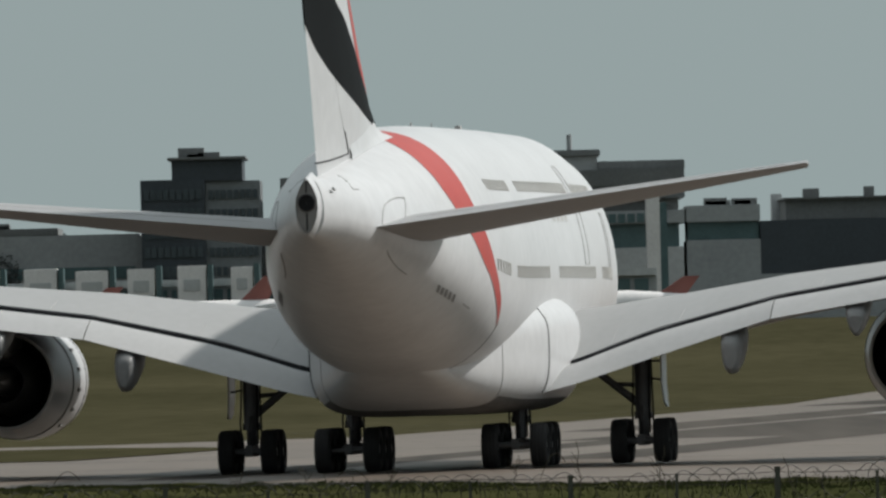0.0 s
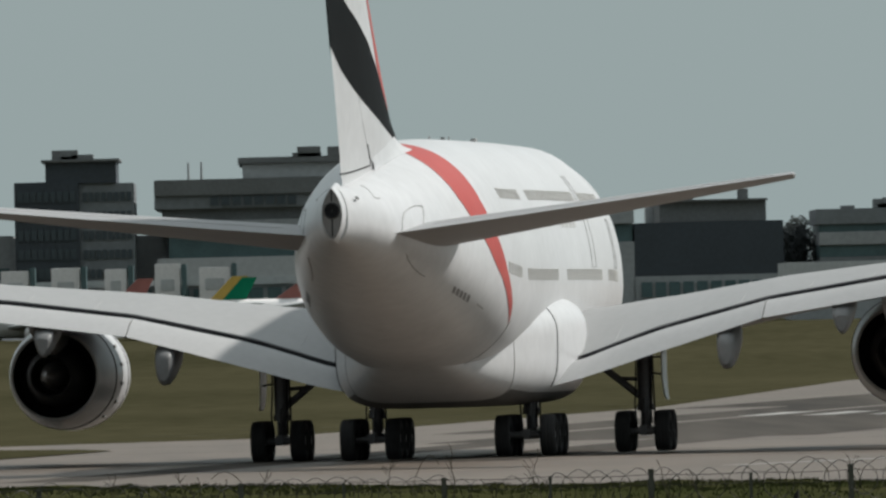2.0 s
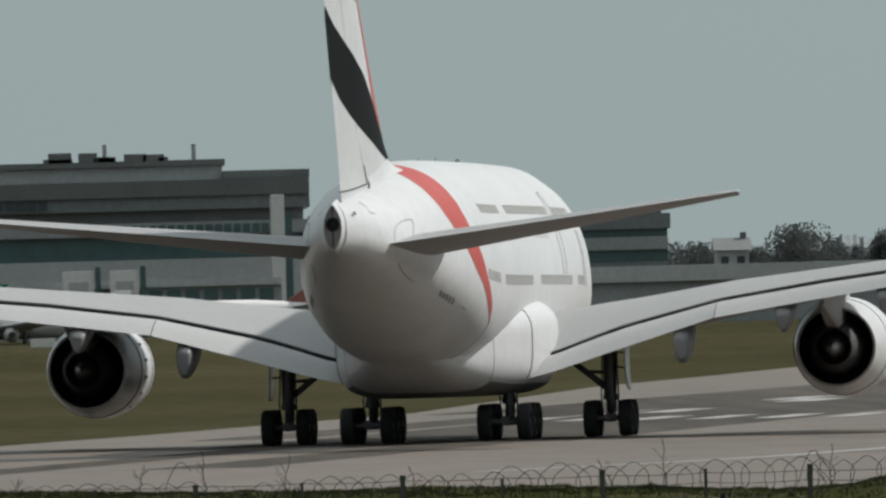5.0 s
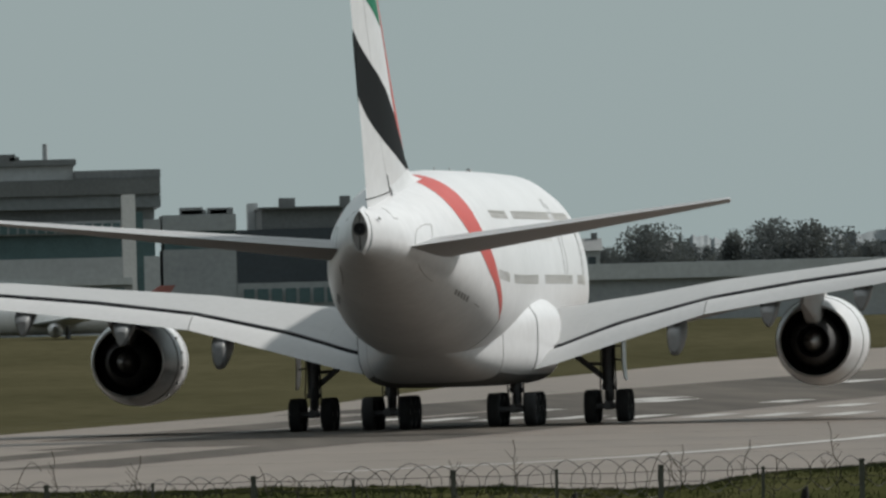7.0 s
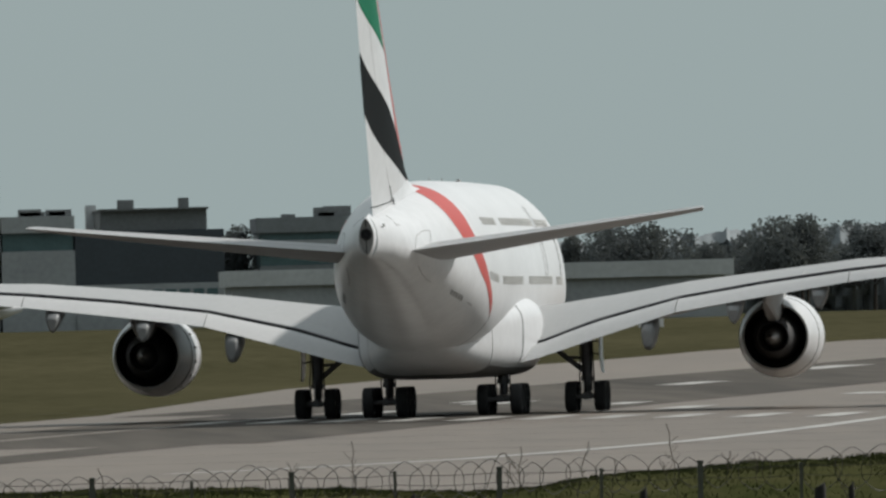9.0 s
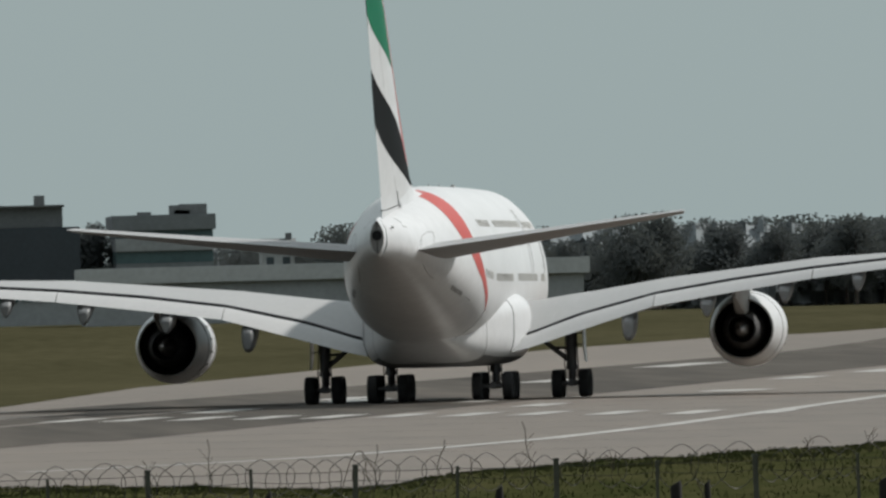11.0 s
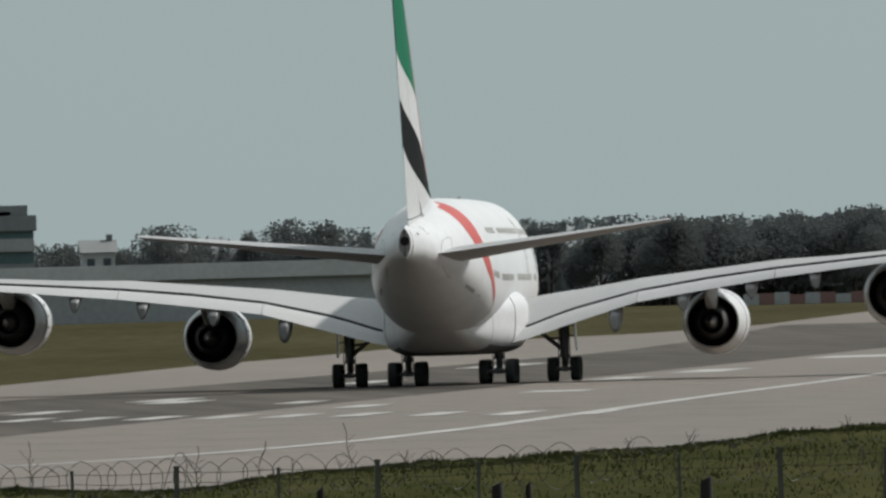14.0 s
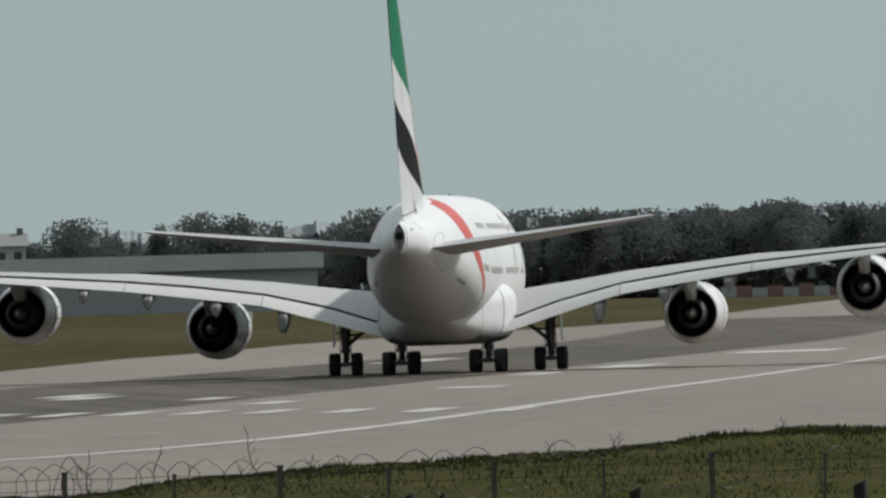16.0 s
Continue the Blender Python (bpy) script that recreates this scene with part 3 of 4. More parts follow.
for side in (1, -1):
    xs = sorted(set([w[0] for w in WINGS] + list(np.arange(3, 39, 1.5))))
    wing = part("wing", loft([wing_ring(x, side) for x in xs]), WING, airliner, "light grey swept wing with drooped flaps")
    # flaps below a strip coloured dark for the slot's shade
    for x0, x1 in ((3.6, 10.79), (10.83, 18.90), (18.94, 27.2), (27.26, 38.6)):
        rings = []
        for k in range(9):
            x = x0 + (x1 - x0) * k / 8
            ly, hy, ty, lz, up, hz, tz = wing_at(x)
            g = 0.11 if x < 27 else 0.08
            le, te = Vector((side * x, hy - 0.12, hz - g - 0.12)), Vector((side * x, ty, tz))
            rings.append(airfoil(le, te, 0.30 * (1 - x / 60), camber=0.10))
        part("flap", loft(rings), FLAPM, wing, "drooped light grey flap")
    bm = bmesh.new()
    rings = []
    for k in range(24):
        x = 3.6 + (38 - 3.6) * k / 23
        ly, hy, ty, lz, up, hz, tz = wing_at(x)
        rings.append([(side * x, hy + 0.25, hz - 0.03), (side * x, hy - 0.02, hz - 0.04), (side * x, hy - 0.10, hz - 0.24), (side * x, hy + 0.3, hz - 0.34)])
    part("flap_slot_shade", loft(rings), GAP, wing, "dark strip for the shade in the slot before the flaps")
    for x in (5.4, 7.6, 9.8, 12.2, 14.4, 16.6, 19.8, 22.0, 24.2, 26.4):
        ly, hy, ty, lz, up, hz, tz = wing_at(x)
        bm = bmesh.new()
        ring = wing_ring(x, side)
        rod(bm, Vector(ring[8]), Vector(ring[10]), 0.014, n=5)
        part("spoiler_seam", bm, SEAM, wing, "seam between spoilers")
    # fairings of the flap tracks, their grey darkened for shade under the wing
    for x, dz, long, w, keel in ((9.55, 1.08, 4.2, 0.50, 0.2), (13.55, 0.80, 3.8, 0.58, 0.36), (17.55, 0.80, 3.6, 0.58, 0.38), (21.3, 0.75, 3.2, 0.52, 0.38), (28.5, 0.6, 2.8, 0.42, 0.38)):
        ly, hy, ty, lz, up, hz, tz = wing_at(x)
        prof = [(long * 0.9, 0.08, 0.55), (long * 0.55, 0.7, 0.45), (long * 0.1, 1.0, 0.18), (-0.35, 0.97, -0.06), (-0.85, 0.86, -0.24), (-1.15, 0.72, -0.34), (-1.27, 0.5, -0.38)]
        rings = []
        for dy, s, zz in prof:
            rings.append([(side * x + w * 0.92 * s * (1 - keel + keel * math.sin(a)) * math.copysign(abs(math.cos(a)) ** 0.7, math.cos(a)), ty + dy + 0.95, tz - dz * 0.52 + zz * 0.6 + dz * 0.66 * s * math.copysign(abs(math.sin(a)) ** 0.75, math.sin(a))) for a in [2 * math.pi * i / 20 for i in range(20)]])
        part("flap_track_fairing", loft(rings), SHADED_FAIRING, wing, "hanging flap track fairing, its grey darkened for the wing's shade")
    tip = bmesh.new()
    rings = [airfoil((side * 39.5, -12.8, 7.4 + d), (side * 39.5, -16.4, 7.4 + d), 0.12, Vector((side, 0, 0))) for d in (-1.2, -0.5, 0.5, 1.2)]
    part("wingtip_fence", loft(rings, tip), WING, wing)

# ---- engines ----
for side in (1, -1):
    for x, y, z, k in ((14.6, 4.6, 3.14, 1.0), (25.55, -3.2, 4.42, 1.0)):
        engine = tagged(new("engine"), "white engine nacelle with a dark round nozzle")
        engine.parent = airliner
        c = (side * x, y, z)
        bm = spin_y([(6.6, 1.48), (7.0, 1.53), (7.1, 1.62), (6.9, 1.73), (6.0, 1.85), (4.4, 1.92), (2.6, 1.89), (1.2, 1.76), (0.0, 1.56), (-0.15, 1.53), (-0.12, 1.45), (1.2, 1.50), (4.0, 1.50), (6.6, 1.48)], 48, c)
        part("nacelle", bm, PAINT, engine, "white nacelle")
        for dy, r in ((2.2, 1.866), (5.2, 1.894)):
            bm = bmesh.new()
            ring = [Vector((c[0] + r * math.cos(2 * math.pi * i / 40), c[1] + dy, c[2] + r * math.sin(2 * math.pi * i / 40))) for i in range(41)]
            for a, d in zip(ring, ring[1:]):
                rod(bm, a, d, 0.016, n=4)
            part("cowl_seam", bm, SEAM, engine, "seam round the cowl")
        for i in range(5):
            q = radians(-50 + 20 * i) if side < 0 else radians(230 - 20 * i)
            bm = bmesh.new()
            p0 = Vector((c[0] + 1.89 * math.cos(q), c[1] + 3.4, c[2] + 1.89 * math.sin(q)))
            box(bm, p0.x - 0.05, p0.x + 0.05, p0.y - 0.28, p0.y + 0.28, p0.z - 0.06, p0.z + 0.06, 0.02)
            part("latch", bm, SEAM, engine, "small cowl latch")
        bm = spin_y([(-0.02, 1.545), (-0.16, 1.535), (-0.17, 1.46), (0.1, 1.445)], 48, c)
        part("nozzle_lip", bm, METAL, engine, "bare metal nozzle lip")
        # the duct's inner shade is put into its near-black colour
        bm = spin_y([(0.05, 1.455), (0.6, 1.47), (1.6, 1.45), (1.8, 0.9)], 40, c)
        part("bypass_duct", bm, GAP, engine, "bypass duct coloured black for its inner shade")
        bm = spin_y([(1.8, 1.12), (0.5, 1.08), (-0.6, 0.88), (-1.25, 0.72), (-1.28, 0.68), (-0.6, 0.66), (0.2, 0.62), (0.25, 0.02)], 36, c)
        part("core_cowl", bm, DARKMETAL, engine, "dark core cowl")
        bm = spin_y([(0.3, 0.50), (-0.6, 0.46), (-1.3, 0.33), (-1.9, 0.15), (-2.15, 0.03)], 24, c, cap=True)
        part("exhaust_plug", bm, TITAN, engine, "grey metal exhaust plug")
        # pylon from the nacelle's crown up to the wing
        ly, hy, ty, lz, up, hz, tz = wing_at(x)
        rings = []
        for dy, zb, zt, w in ((5.2, z + 1.75, z + 1.9, 0.15), (3.5, z + 1.7, z + 2.2, 0.28), (1.0, z + 0.95, max(lz + 0.1, z + 2.0), 0.32), (-1.0, z + 0.72, lz + 0.35, 0.30), (-2.6, z + 1.0, hz - 0.3, 0.26), (-4.6, z + 1.35, hz - 0.3, 0.18), (-6.0, z + 1.6, hz - 0.35, 0.08)):
            rings.append([(side * x - w, y + dy, zb + 0.1), (side * x - w * 0.6, y + dy, zb), (side * x + w * 0.6, y + dy, zb), (side * x + w, y + dy, zb + 0.1), (side * x + w, y + dy, zt), (side * x - w, y + dy, zt)])
        part("pylon", loft(rings), FLAPM, engine, "grey engine pylon")

# ---- landing gear ----
wheel_bm = spin_y([(-0.10, 0.30), (-0.24, 0.36), (-0.265, 0.48), (-0.262, 0.60), (-0.225, 0.675), (-0.13, 0.70), (-0.115, 0.692), (-0.1, 0.70), (-0.01, 0.702), (0.0, 0.694), (0.01, 0.702), (0.1, 0.70), (0.115, 0.692), (0.13, 0.70), (0.225, 0.675), (0.262, 0.60), (0.265, 0.48), (0.24, 0.36), (0.10, 0.30)], 36)
for v in wheel_bm.verts:
    v.co = Vector((v.co.y, v.co.x, v.co.z))
TYRE_MESH = bpy.data.meshes.new("tyre")
bmesh.ops.recalc_face_normals(wheel_bm, faces=wheel_bm.faces[:])
wheel_bm.to_mesh(TYRE_MESH)
wheel_bm.free()
hub_bm = spin_y([(-0.2, 0.05), (-0.21, 0.16), (-0.12, 0.2), (-0.14, 0.31), (-0.1, 0.33), (0.1, 0.33), (0.14, 0.31), (0.12, 0.2), (0.21, 0.16), (0.2, 0.05)], 24, cap=True)
for v in hub_bm.verts:
    v.co = Vector((v.co.y, v.co.x, v.co.z))
HUB_MESH = bpy.data.meshes.new("hub")
hub_bm.to_mesh(HUB_MESH)
hub_bm.free()
TYRE_MESH.materials.append(TYRE)
HUB_MESH.materials.append(HUB)
for me in (TYRE_MESH, HUB_MESH):
    for p in me.polygons:
        p.use_smooth = True


def gear(x, y, half, axles, side, top, name):
    g = tagged(new(name), "dark steel landing gear leg with black tyres")
    g.parent = airliner
    g.location = (side * x, y, 0)
    for ay in axles:
        for s in (-1, 1):
            for nm, me in (("tyre", TYRE_MESH), ("hub", HUB_MESH)):
                o = new(nm, me)
                o.parent = g
                o.location = (s * half, ay, 0.70)
        bm = bmesh.new()
        rod(bm, (-half, ay, 0.7), (half, ay, 0.7), 0.11, n=12)
        part("axle", bm, STRUT, g)
    bm = bmesh.new()
    box(bm, -0.2, 0.2, min(axles) - 0.15, max(axles) + 0.15, 0.55, 0.9, 0.08)
    part("bogie_beam", bm, STRUT, g, "steel bogie beam")
    bm = bmesh.new()
    rod(bm, (0, 0, 0.7), (0, 0.05, 1.45), 0.17, n=14)
    rod(bm, (0, 0.05, 1.4), (0, 0.12, top), 0.25, 0.27, n=16)
    rod(bm, (-0.28, 0.05, 1.5), (0.28, 0.05, 1.5), 0.12, n=10)
    part("strut", bm, STRUT, g, "thick steel strut")
    bm = bmesh.new()
    rod(bm, (0, -0.28, 0.95), (0, -0.5, 1.35), 0.06, n=8)
    rod(bm, (0, -0.5, 1.35), (0, -0.25, 1.8), 0.06, n=8)
    part("torque_link", bm, STRUT, g)
    for k in range(3):
        bm = bmesh.new()
        px = (-0.3, 0.31, 0.2)[k]
        pts = [Vector((px, -0.1 + 0.05 * k, 0.95)), Vector((px * 1.1, -0.25, 1.6)), Vector((px, -0.1, 2.2)), Vector((px * 0.9, 0, top - 0.2))]
        for p, q in zip(pts, pts[1:]):
            rod(bm, p, q, 0.03, n=6)
        part("hydraulic_hose", bm, TYRE, g)
    return g


for side in (1, -1):
    g = gear(6.23, 0, 0.675, (-0.85, 0.85), side, 3.9, "wing_gear")
    bm = bmesh.new()
    rod(bm, (0, 0.05, 1.75), (-side * 1.55, 0.1, 3.0), 0.13, 0.12, n=10)
    rod(bm, (0, 0.05, 2.45), (-side * 0.9, 0.1, 2.5), 0.07, n=8)
    part("side_brace", bm, STRUT, g, "diagonal side brace")
    rings = [[(side * (0.62 + a), -0.5 + b, z), (side * (0.67 + a), -0.5 + b, z), (side * (0.67 + a), 1.1 - b, z), (side * (0.62 + a), 1.1 - b, z)] for a, b, z in ((0.10, 0.45, 1.75), (0.05, 0.2, 1.9), (0, 0.0, 2.5), (0.0, 0.0, 3.7))]
    part("gear_door", loft(rings), UNDER, g, "white gear door")
    for za, zb in ((2.6, 2.7), (3.2, 3.2)):
        bm = bmesh.new()
        rod(bm, (side * 0.62, 0, za), (0, 0, zb), 0.04, n=6)
        part("door_link", bm, STRUT, g)
    g = gear(2.63, -3.0, 0.765, (-1.7, 0, 1.7), side, 2.3, "body_gear")
    bm = bmesh.new()
    rod(bm, (0, 0.2, 1.5), (0, 1.6, 2.2), 0.12, n=10)
    part("drag_brace", bm, STRUT, g)


# ---- far side of the airfield ----
B = 2200.0


def bx(az, d=B):
    return d * math.tan(radians(az))


def bz(el, d=B):
    return EYE + d * math.tan(radians(el))


# far cladding, glazing and roof colours are lightened in place of haze
CLAD_DARK = mat("dark_blue_cladding", (0.048, 0.060, 0.072), 0.6, var=0.2, scale=0.15)
CLAD_GREY = mat("hazed_grey_cladding", (0.34, 0.36, 0.365), 0.7, var=0.18, scale=0.12)
CLAD_PALE = mat("pale_cladding", (0.50, 0.52, 0.52), 0.7, var=0.15, scale=0.12)
CLAD_WHITE = mat("white_cladding", (0.78, 0.77, 0.76), 0.6, var=0.12, scale=0.2)
GLASS = mat("teal_glazing", (0.08, 0.14, 0.146), 0.4, var=0.25, scale=0.4)
CLAD_MID = mat("slate_cladding", (0.20, 0.22, 0.23), 0.7, var=0.2, scale=0.12)
DARK_GLASS = mat("dark_glazing", (0.055, 0.075, 0.085), 0.3, var=0.25, scale=0.4)
ROOF = mat("dark_roofing", (0.17, 0.18, 0.18), 0.8, var=0.2, scale=0.2)
# the blue-grey of distance haze is mixed into the leaf colour
LEAF = mat("hazed_far_foliage", (0.135, 0.150, 0.154), 1.0, var=0.14, scale=0.3, spec=0.0)
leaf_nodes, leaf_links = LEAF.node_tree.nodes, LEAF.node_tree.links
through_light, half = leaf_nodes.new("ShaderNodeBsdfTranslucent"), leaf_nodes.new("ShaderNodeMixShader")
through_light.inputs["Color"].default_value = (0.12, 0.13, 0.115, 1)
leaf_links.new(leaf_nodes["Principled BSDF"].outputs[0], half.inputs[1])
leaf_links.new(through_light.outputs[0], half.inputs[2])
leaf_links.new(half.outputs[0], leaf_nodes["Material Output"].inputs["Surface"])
FADED_RED = mat("faded_red_paint", (0.24, 0.085, 0.07), 0.5, var=0.1)
BARK = mat("bark", (0.06, 0.05, 0.042), 0.9, var=0.3, scale=2)
YELLOW = mat("yellow_paint", (0.42, 0.28, 0.05), 0.4, var=0.1)


def block(name, label, storeys, d=B, deep=30, clutter=0):
    """A building of stacked boxes: az from, az to, el from, el to, material, part's name, how far it stands out."""
    b = tagged(new(name), label, "building")
    x0, x1 = bx(min(s[0] for s in storeys), d), bx(max(s[1] for s in storeys), d)
    b.location = ((x0 + x1) / 2, d, 0)
    ox = (x0 + x1) / 2
    for a0, a1, e0, e1, m, nm, out in storeys:
        bm = bmesh.new()
        z0 = bz(e0, d) if e0 is not None else 1.0
        box(bm, bx(a0, d) - ox, bx(a1, d) - ox, -out, deep, z0, bz(e1, d), 0.08)
        part(nm, bm, m, b, smooth=False)
    rng = random.Random(name + label)
    top = max(storeys, key=lambda s: s[3])
    for i in range(clutter):
        bm = bmesh.new()
        cx = bx(top[0] + (top[1] - top[0]) * rng.uniform(0.2, 0.8), d) - ox
        w, h = rng.uniform(0.5, 1.9), rng.uniform(0.4, 1.4)
        box(bm, cx - w, cx + w, 3, 8, bz(top[3], d) - 0.1, bz(top[3], d) + h, 0.05)
        part("roof_plant", bm, ROOF, b, smooth=False)
    return b


def windows_row(b, a0, a1, e0, e1, n, d=B, out=0.12, m=GLASS):
    ox = b.location.x
    x0, x1 = bx(a0, d), bx(a1, d)
    w = (x1 - x0) / n
    bm = bmesh.new()
    box(bm, -w * 0.38, w * 0.38, -0.1, 0.1, 0, bz(e1, d) - bz(e0, d))
    first = part("window", bm, m, b, smooth=False)
    for i in range(n):
        m4 = pose(x0 + w * (i + 0.5) - ox, -out, bz(e0, d))
        if i == 0:
            first.matrix_basis = m4
        else:
            share("window", first, b, m4)


b = block("office_tower", "dark glazed office tower with a recessed top storey", [
    (-1.018, -0.80, None, 0.488, CLAD_DARK, "wall", 1.0), (-0.80, -0.613, None, 0.480, CLAD_MID, "wing_wall", 0), (-0.911, -0.672, 0.48, 0.553, CLAD_DARK, "top_storey", 0.5), (-0.925, -0.66, 0.553, 0.563, ROOF, "roof", 1.2)], clutter=3)
for k in range(5):
    windows_row(b, -1.01, -0.81, 0.16 + 0.065 * k, 0.195 + 0.065 * k, 9, out=1.12, m=DARK_GLASS)
    windows_row(b, -0.79, -0.62, 0.16 + 0.065 * k, 0.19 + 0.065 * k, 8, m=DARK_GLASS)
b = block("terminal", "long grey airport terminal with stepped storeys and a dark roof", [
    (-0.54, 0.815, None, 0.22, CLAD_PALE, "lower_wall", 0), (-0.50, 0.80, 0.22, 0.30, GLASS, "glass_storey", -0.5), (-0.53, 0.82, 0.30, 0.345, CLAD_GREY, "parapet", 0.4), (-0.52, 0.80, 0.345, 0.385, ROOF, "shaded_storey", -1), (-0.545, 0.822, 0.385, 0.43, CLAD_MID, "upper_wall", 0.3),
    (-0.545, 0.822, 0.43, 0.485, ROOF, "roof_storey", 0.8), (-0.245, 0.53, 0.485, 0.535, CLAD_PALE, "roof_house", -4), (0.53, 0.825, 0.485, 0.515, ROOF, "roof_house", -3), (-0.26, 0.54, 0.535, 0.556, ROOF, "roof", -3)], deep=60, clutter=9)
windows_row(b, -0.36, -0.06, 0.395, 0.425, 8, out=0.45, m=DARK_GLASS)
windows_row(b, 0.05, 0.75, 0.305, 0.335, 22, out=0.5)
for az, e, r in ((0.135, 0.615, 0.4), (0.437, 0.61, 0.4), (-0.429, 0.545, 0.16), (-0.385, 0.545, 0.16)):
    bm = bmesh.new()
    rod(bm, (bx(az) - b.location.x, 8, bz(0.47)), (bx(az) - b.location.x, 8, bz(e)), r, r * 0.8, 10)
    part("flue", bm, CLAD_GREY, b)
block("stair_tower", "pale glazed stair tower beside the terminal", [(0.69, 0.735, None, 0.43, CLAD_WHITE, "wall", 2.5), (0.735, 0.76, None, 0.37, GLASS, "glazing", 2.2)], d=B - 20, deep=8)
block("terminal_wing", "lower grey terminal wing with a dark glazed storey", [(0.825, 1.075, None, 0.24, CLAD_GREY, "lower_wall", 0), (0.83, 1.07, 0.24, 0.30, GLASS, "glass_storey", -0.5), (0.825, 1.075, 0.30, 0.357, CLAD_GREY, "upper_wall", 0.3)], clutter=4)
block("stair_tower", "pale glazed stair tower beside the terminal", [(1.115, 1.15, None, 0.39, CLAD_PALE, "wall", 0)], d=B + 40, deep=8)
b = block("cargo_hangar", "dark blue cargo hangar with a grey upper part", [(1.075, 1.58, None, 0.12, CLAD_GREY, "plinth", 0.3), (1.075, 1.58, 0.12, 0.300, CLAD_DARK, "wall", 0), (1.163, 1.524, 0.300, 0.368, ROOF, "upper_wall", -2), (1.155, 1.53, 0.368, 0.376, ROOF, "roof", -1)], deep=40, clutter=2)
windows_row(b, 1.09, 1.56, 0.05, 0.10, 10, out=0.45)
b = block("office_block", "mid-grey office block with a flat roof", [(1.70, 2.03, None, 0.17, CLAD_MID, "lower_wall", 0), (1.70, 2.03, 0.17, 0.21, GLASS, "window_band", -0.3), (1.70, 2.03, 0.21, 0.255, CLAD_GREY, "upper_wall", 0.2), (1.70, 2.03, 0.255, 0.28, GLASS, "window_band", -0.3), (1.69, 2.04, 0.28, 0.333, CLAD_MID, "top_wall", 0.3)], clutter=5)


def gable_house(a0, a1, eaves, ridge, label, wall=CLAD_WHITE):
    """A small house with a pitched roof, its eaves and ridge at those heights over the horizon."""
    h = tagged(new("house"), label, "house", "houses among the trees")
    half, ze, zr = (bx(a1) - bx(a0)) / 2, bz(eaves), bz(ridge)
    h.location = ((bx(a0) + bx(a1)) / 2, B + 16, 0)
    bm = bmesh.new()
    box(bm, -half, half, 0, 9, 1.0, ze)
    part("wall", bm, wall, h, smooth=False)
    part("roof", loft([[(x, -0.5, ze - 0.1), (x, 4.5, zr), (x, 9.5, ze - 0.1), (x, 4.5, ze - 0.2)] for x in (-half - 0.4, half + 0.4)]), ROOF, h, "dark pitched roof", smooth=False)
    for k in (-0.5, 0.5):
        bm = bmesh.new()
        box(bm, half * k - 0.5, half * k + 0.5, -0.1, 0.05, ze - 2.2, ze - 0.9)
        part("window", bm, DARK_GLASS, h, smooth=False)
    bm = bmesh.new()
    box(bm, half * 0.55, half * 0.55 + 0.8, 4.0, 4.9, ze, zr + 0.7)
    part("chimney", bm, ROOF, h, smooth=False)


gable_house(2.46, 2.56, 0.195, 0.232, "small grey house among the trees", CLAD_GREY)
gable_house(2.21, 2.32, 0.205, 0.245, "small pale house among the trees", CLAD_PALE)
block("long_shed", "long low pale grey shed with a flat roof", [(1.60, 3.28, None, 0.10, CLAD_GREY, "wall", 0), (1.58, 3.30, 0.10, 0.155, CLAD_PALE, "fascia", 0.8)], d=B - 120, deep=30)
block("rear_block", "hazy grey building behind the trees", [(-1.62, -1.03, None, 0.31, CLAD_GREY, "wall", 0), (-1.03, -0.3, None, 0.30, CLAD_GREY, "link_wall", 0), (-1.60, -1.04, 0.16, 0.20, GLASS, "window_band", 0.15), (-1.62, -1.3, 0.31, 0.335, ROOF, "roof", 0)], d=B + 12, clutter=3)

# the pier with its white gate rooms
PIER = B - 150
rng = random.Random(5)
b = block("pier", "low terminal pier with a glazed front", [(-2.2, 0.72, None, 0.06, CLAD_PALE, "lower_wall", 0), (-2.2, 0.72, 0.06, 0.125, CLAD_GREY, "upper_storey", -0.4), (-2.2, 0.72, 0.125, 0.15, CLAD_PALE, "roof", 0.3)], d=PIER, deep=12)
windows_row(b, -2.18, 0.70, 0.07, 0.115, 46, d=PIER, out=-0.3)
GATES = [-2.1, -1.93, -1.75, -1.58, -1.42, -1.245, -1.07, -0.90, -0.72, -0.55, -0.40, -0.02, 0.14]
for i, az in enumerate(GATES):
    w = rng.uniform(0.075, 0.115)
    block("gate_room", "white boxed gate room on the pier front", [(az, az + w, None, rng.uniform(0.185, 0.205), CLAD_WHITE, "wall", 0), (az + w + 0.004, az + w + 0.022, None, 0.20, GLASS, "stair_glazing", 0.3), (az + 0.02, az + w - 0.02, 0.11, 0.15, CLAD_PALE, "panel", 0.12)], d=PIER - 8, deep=7)["group"] = "gate rooms"


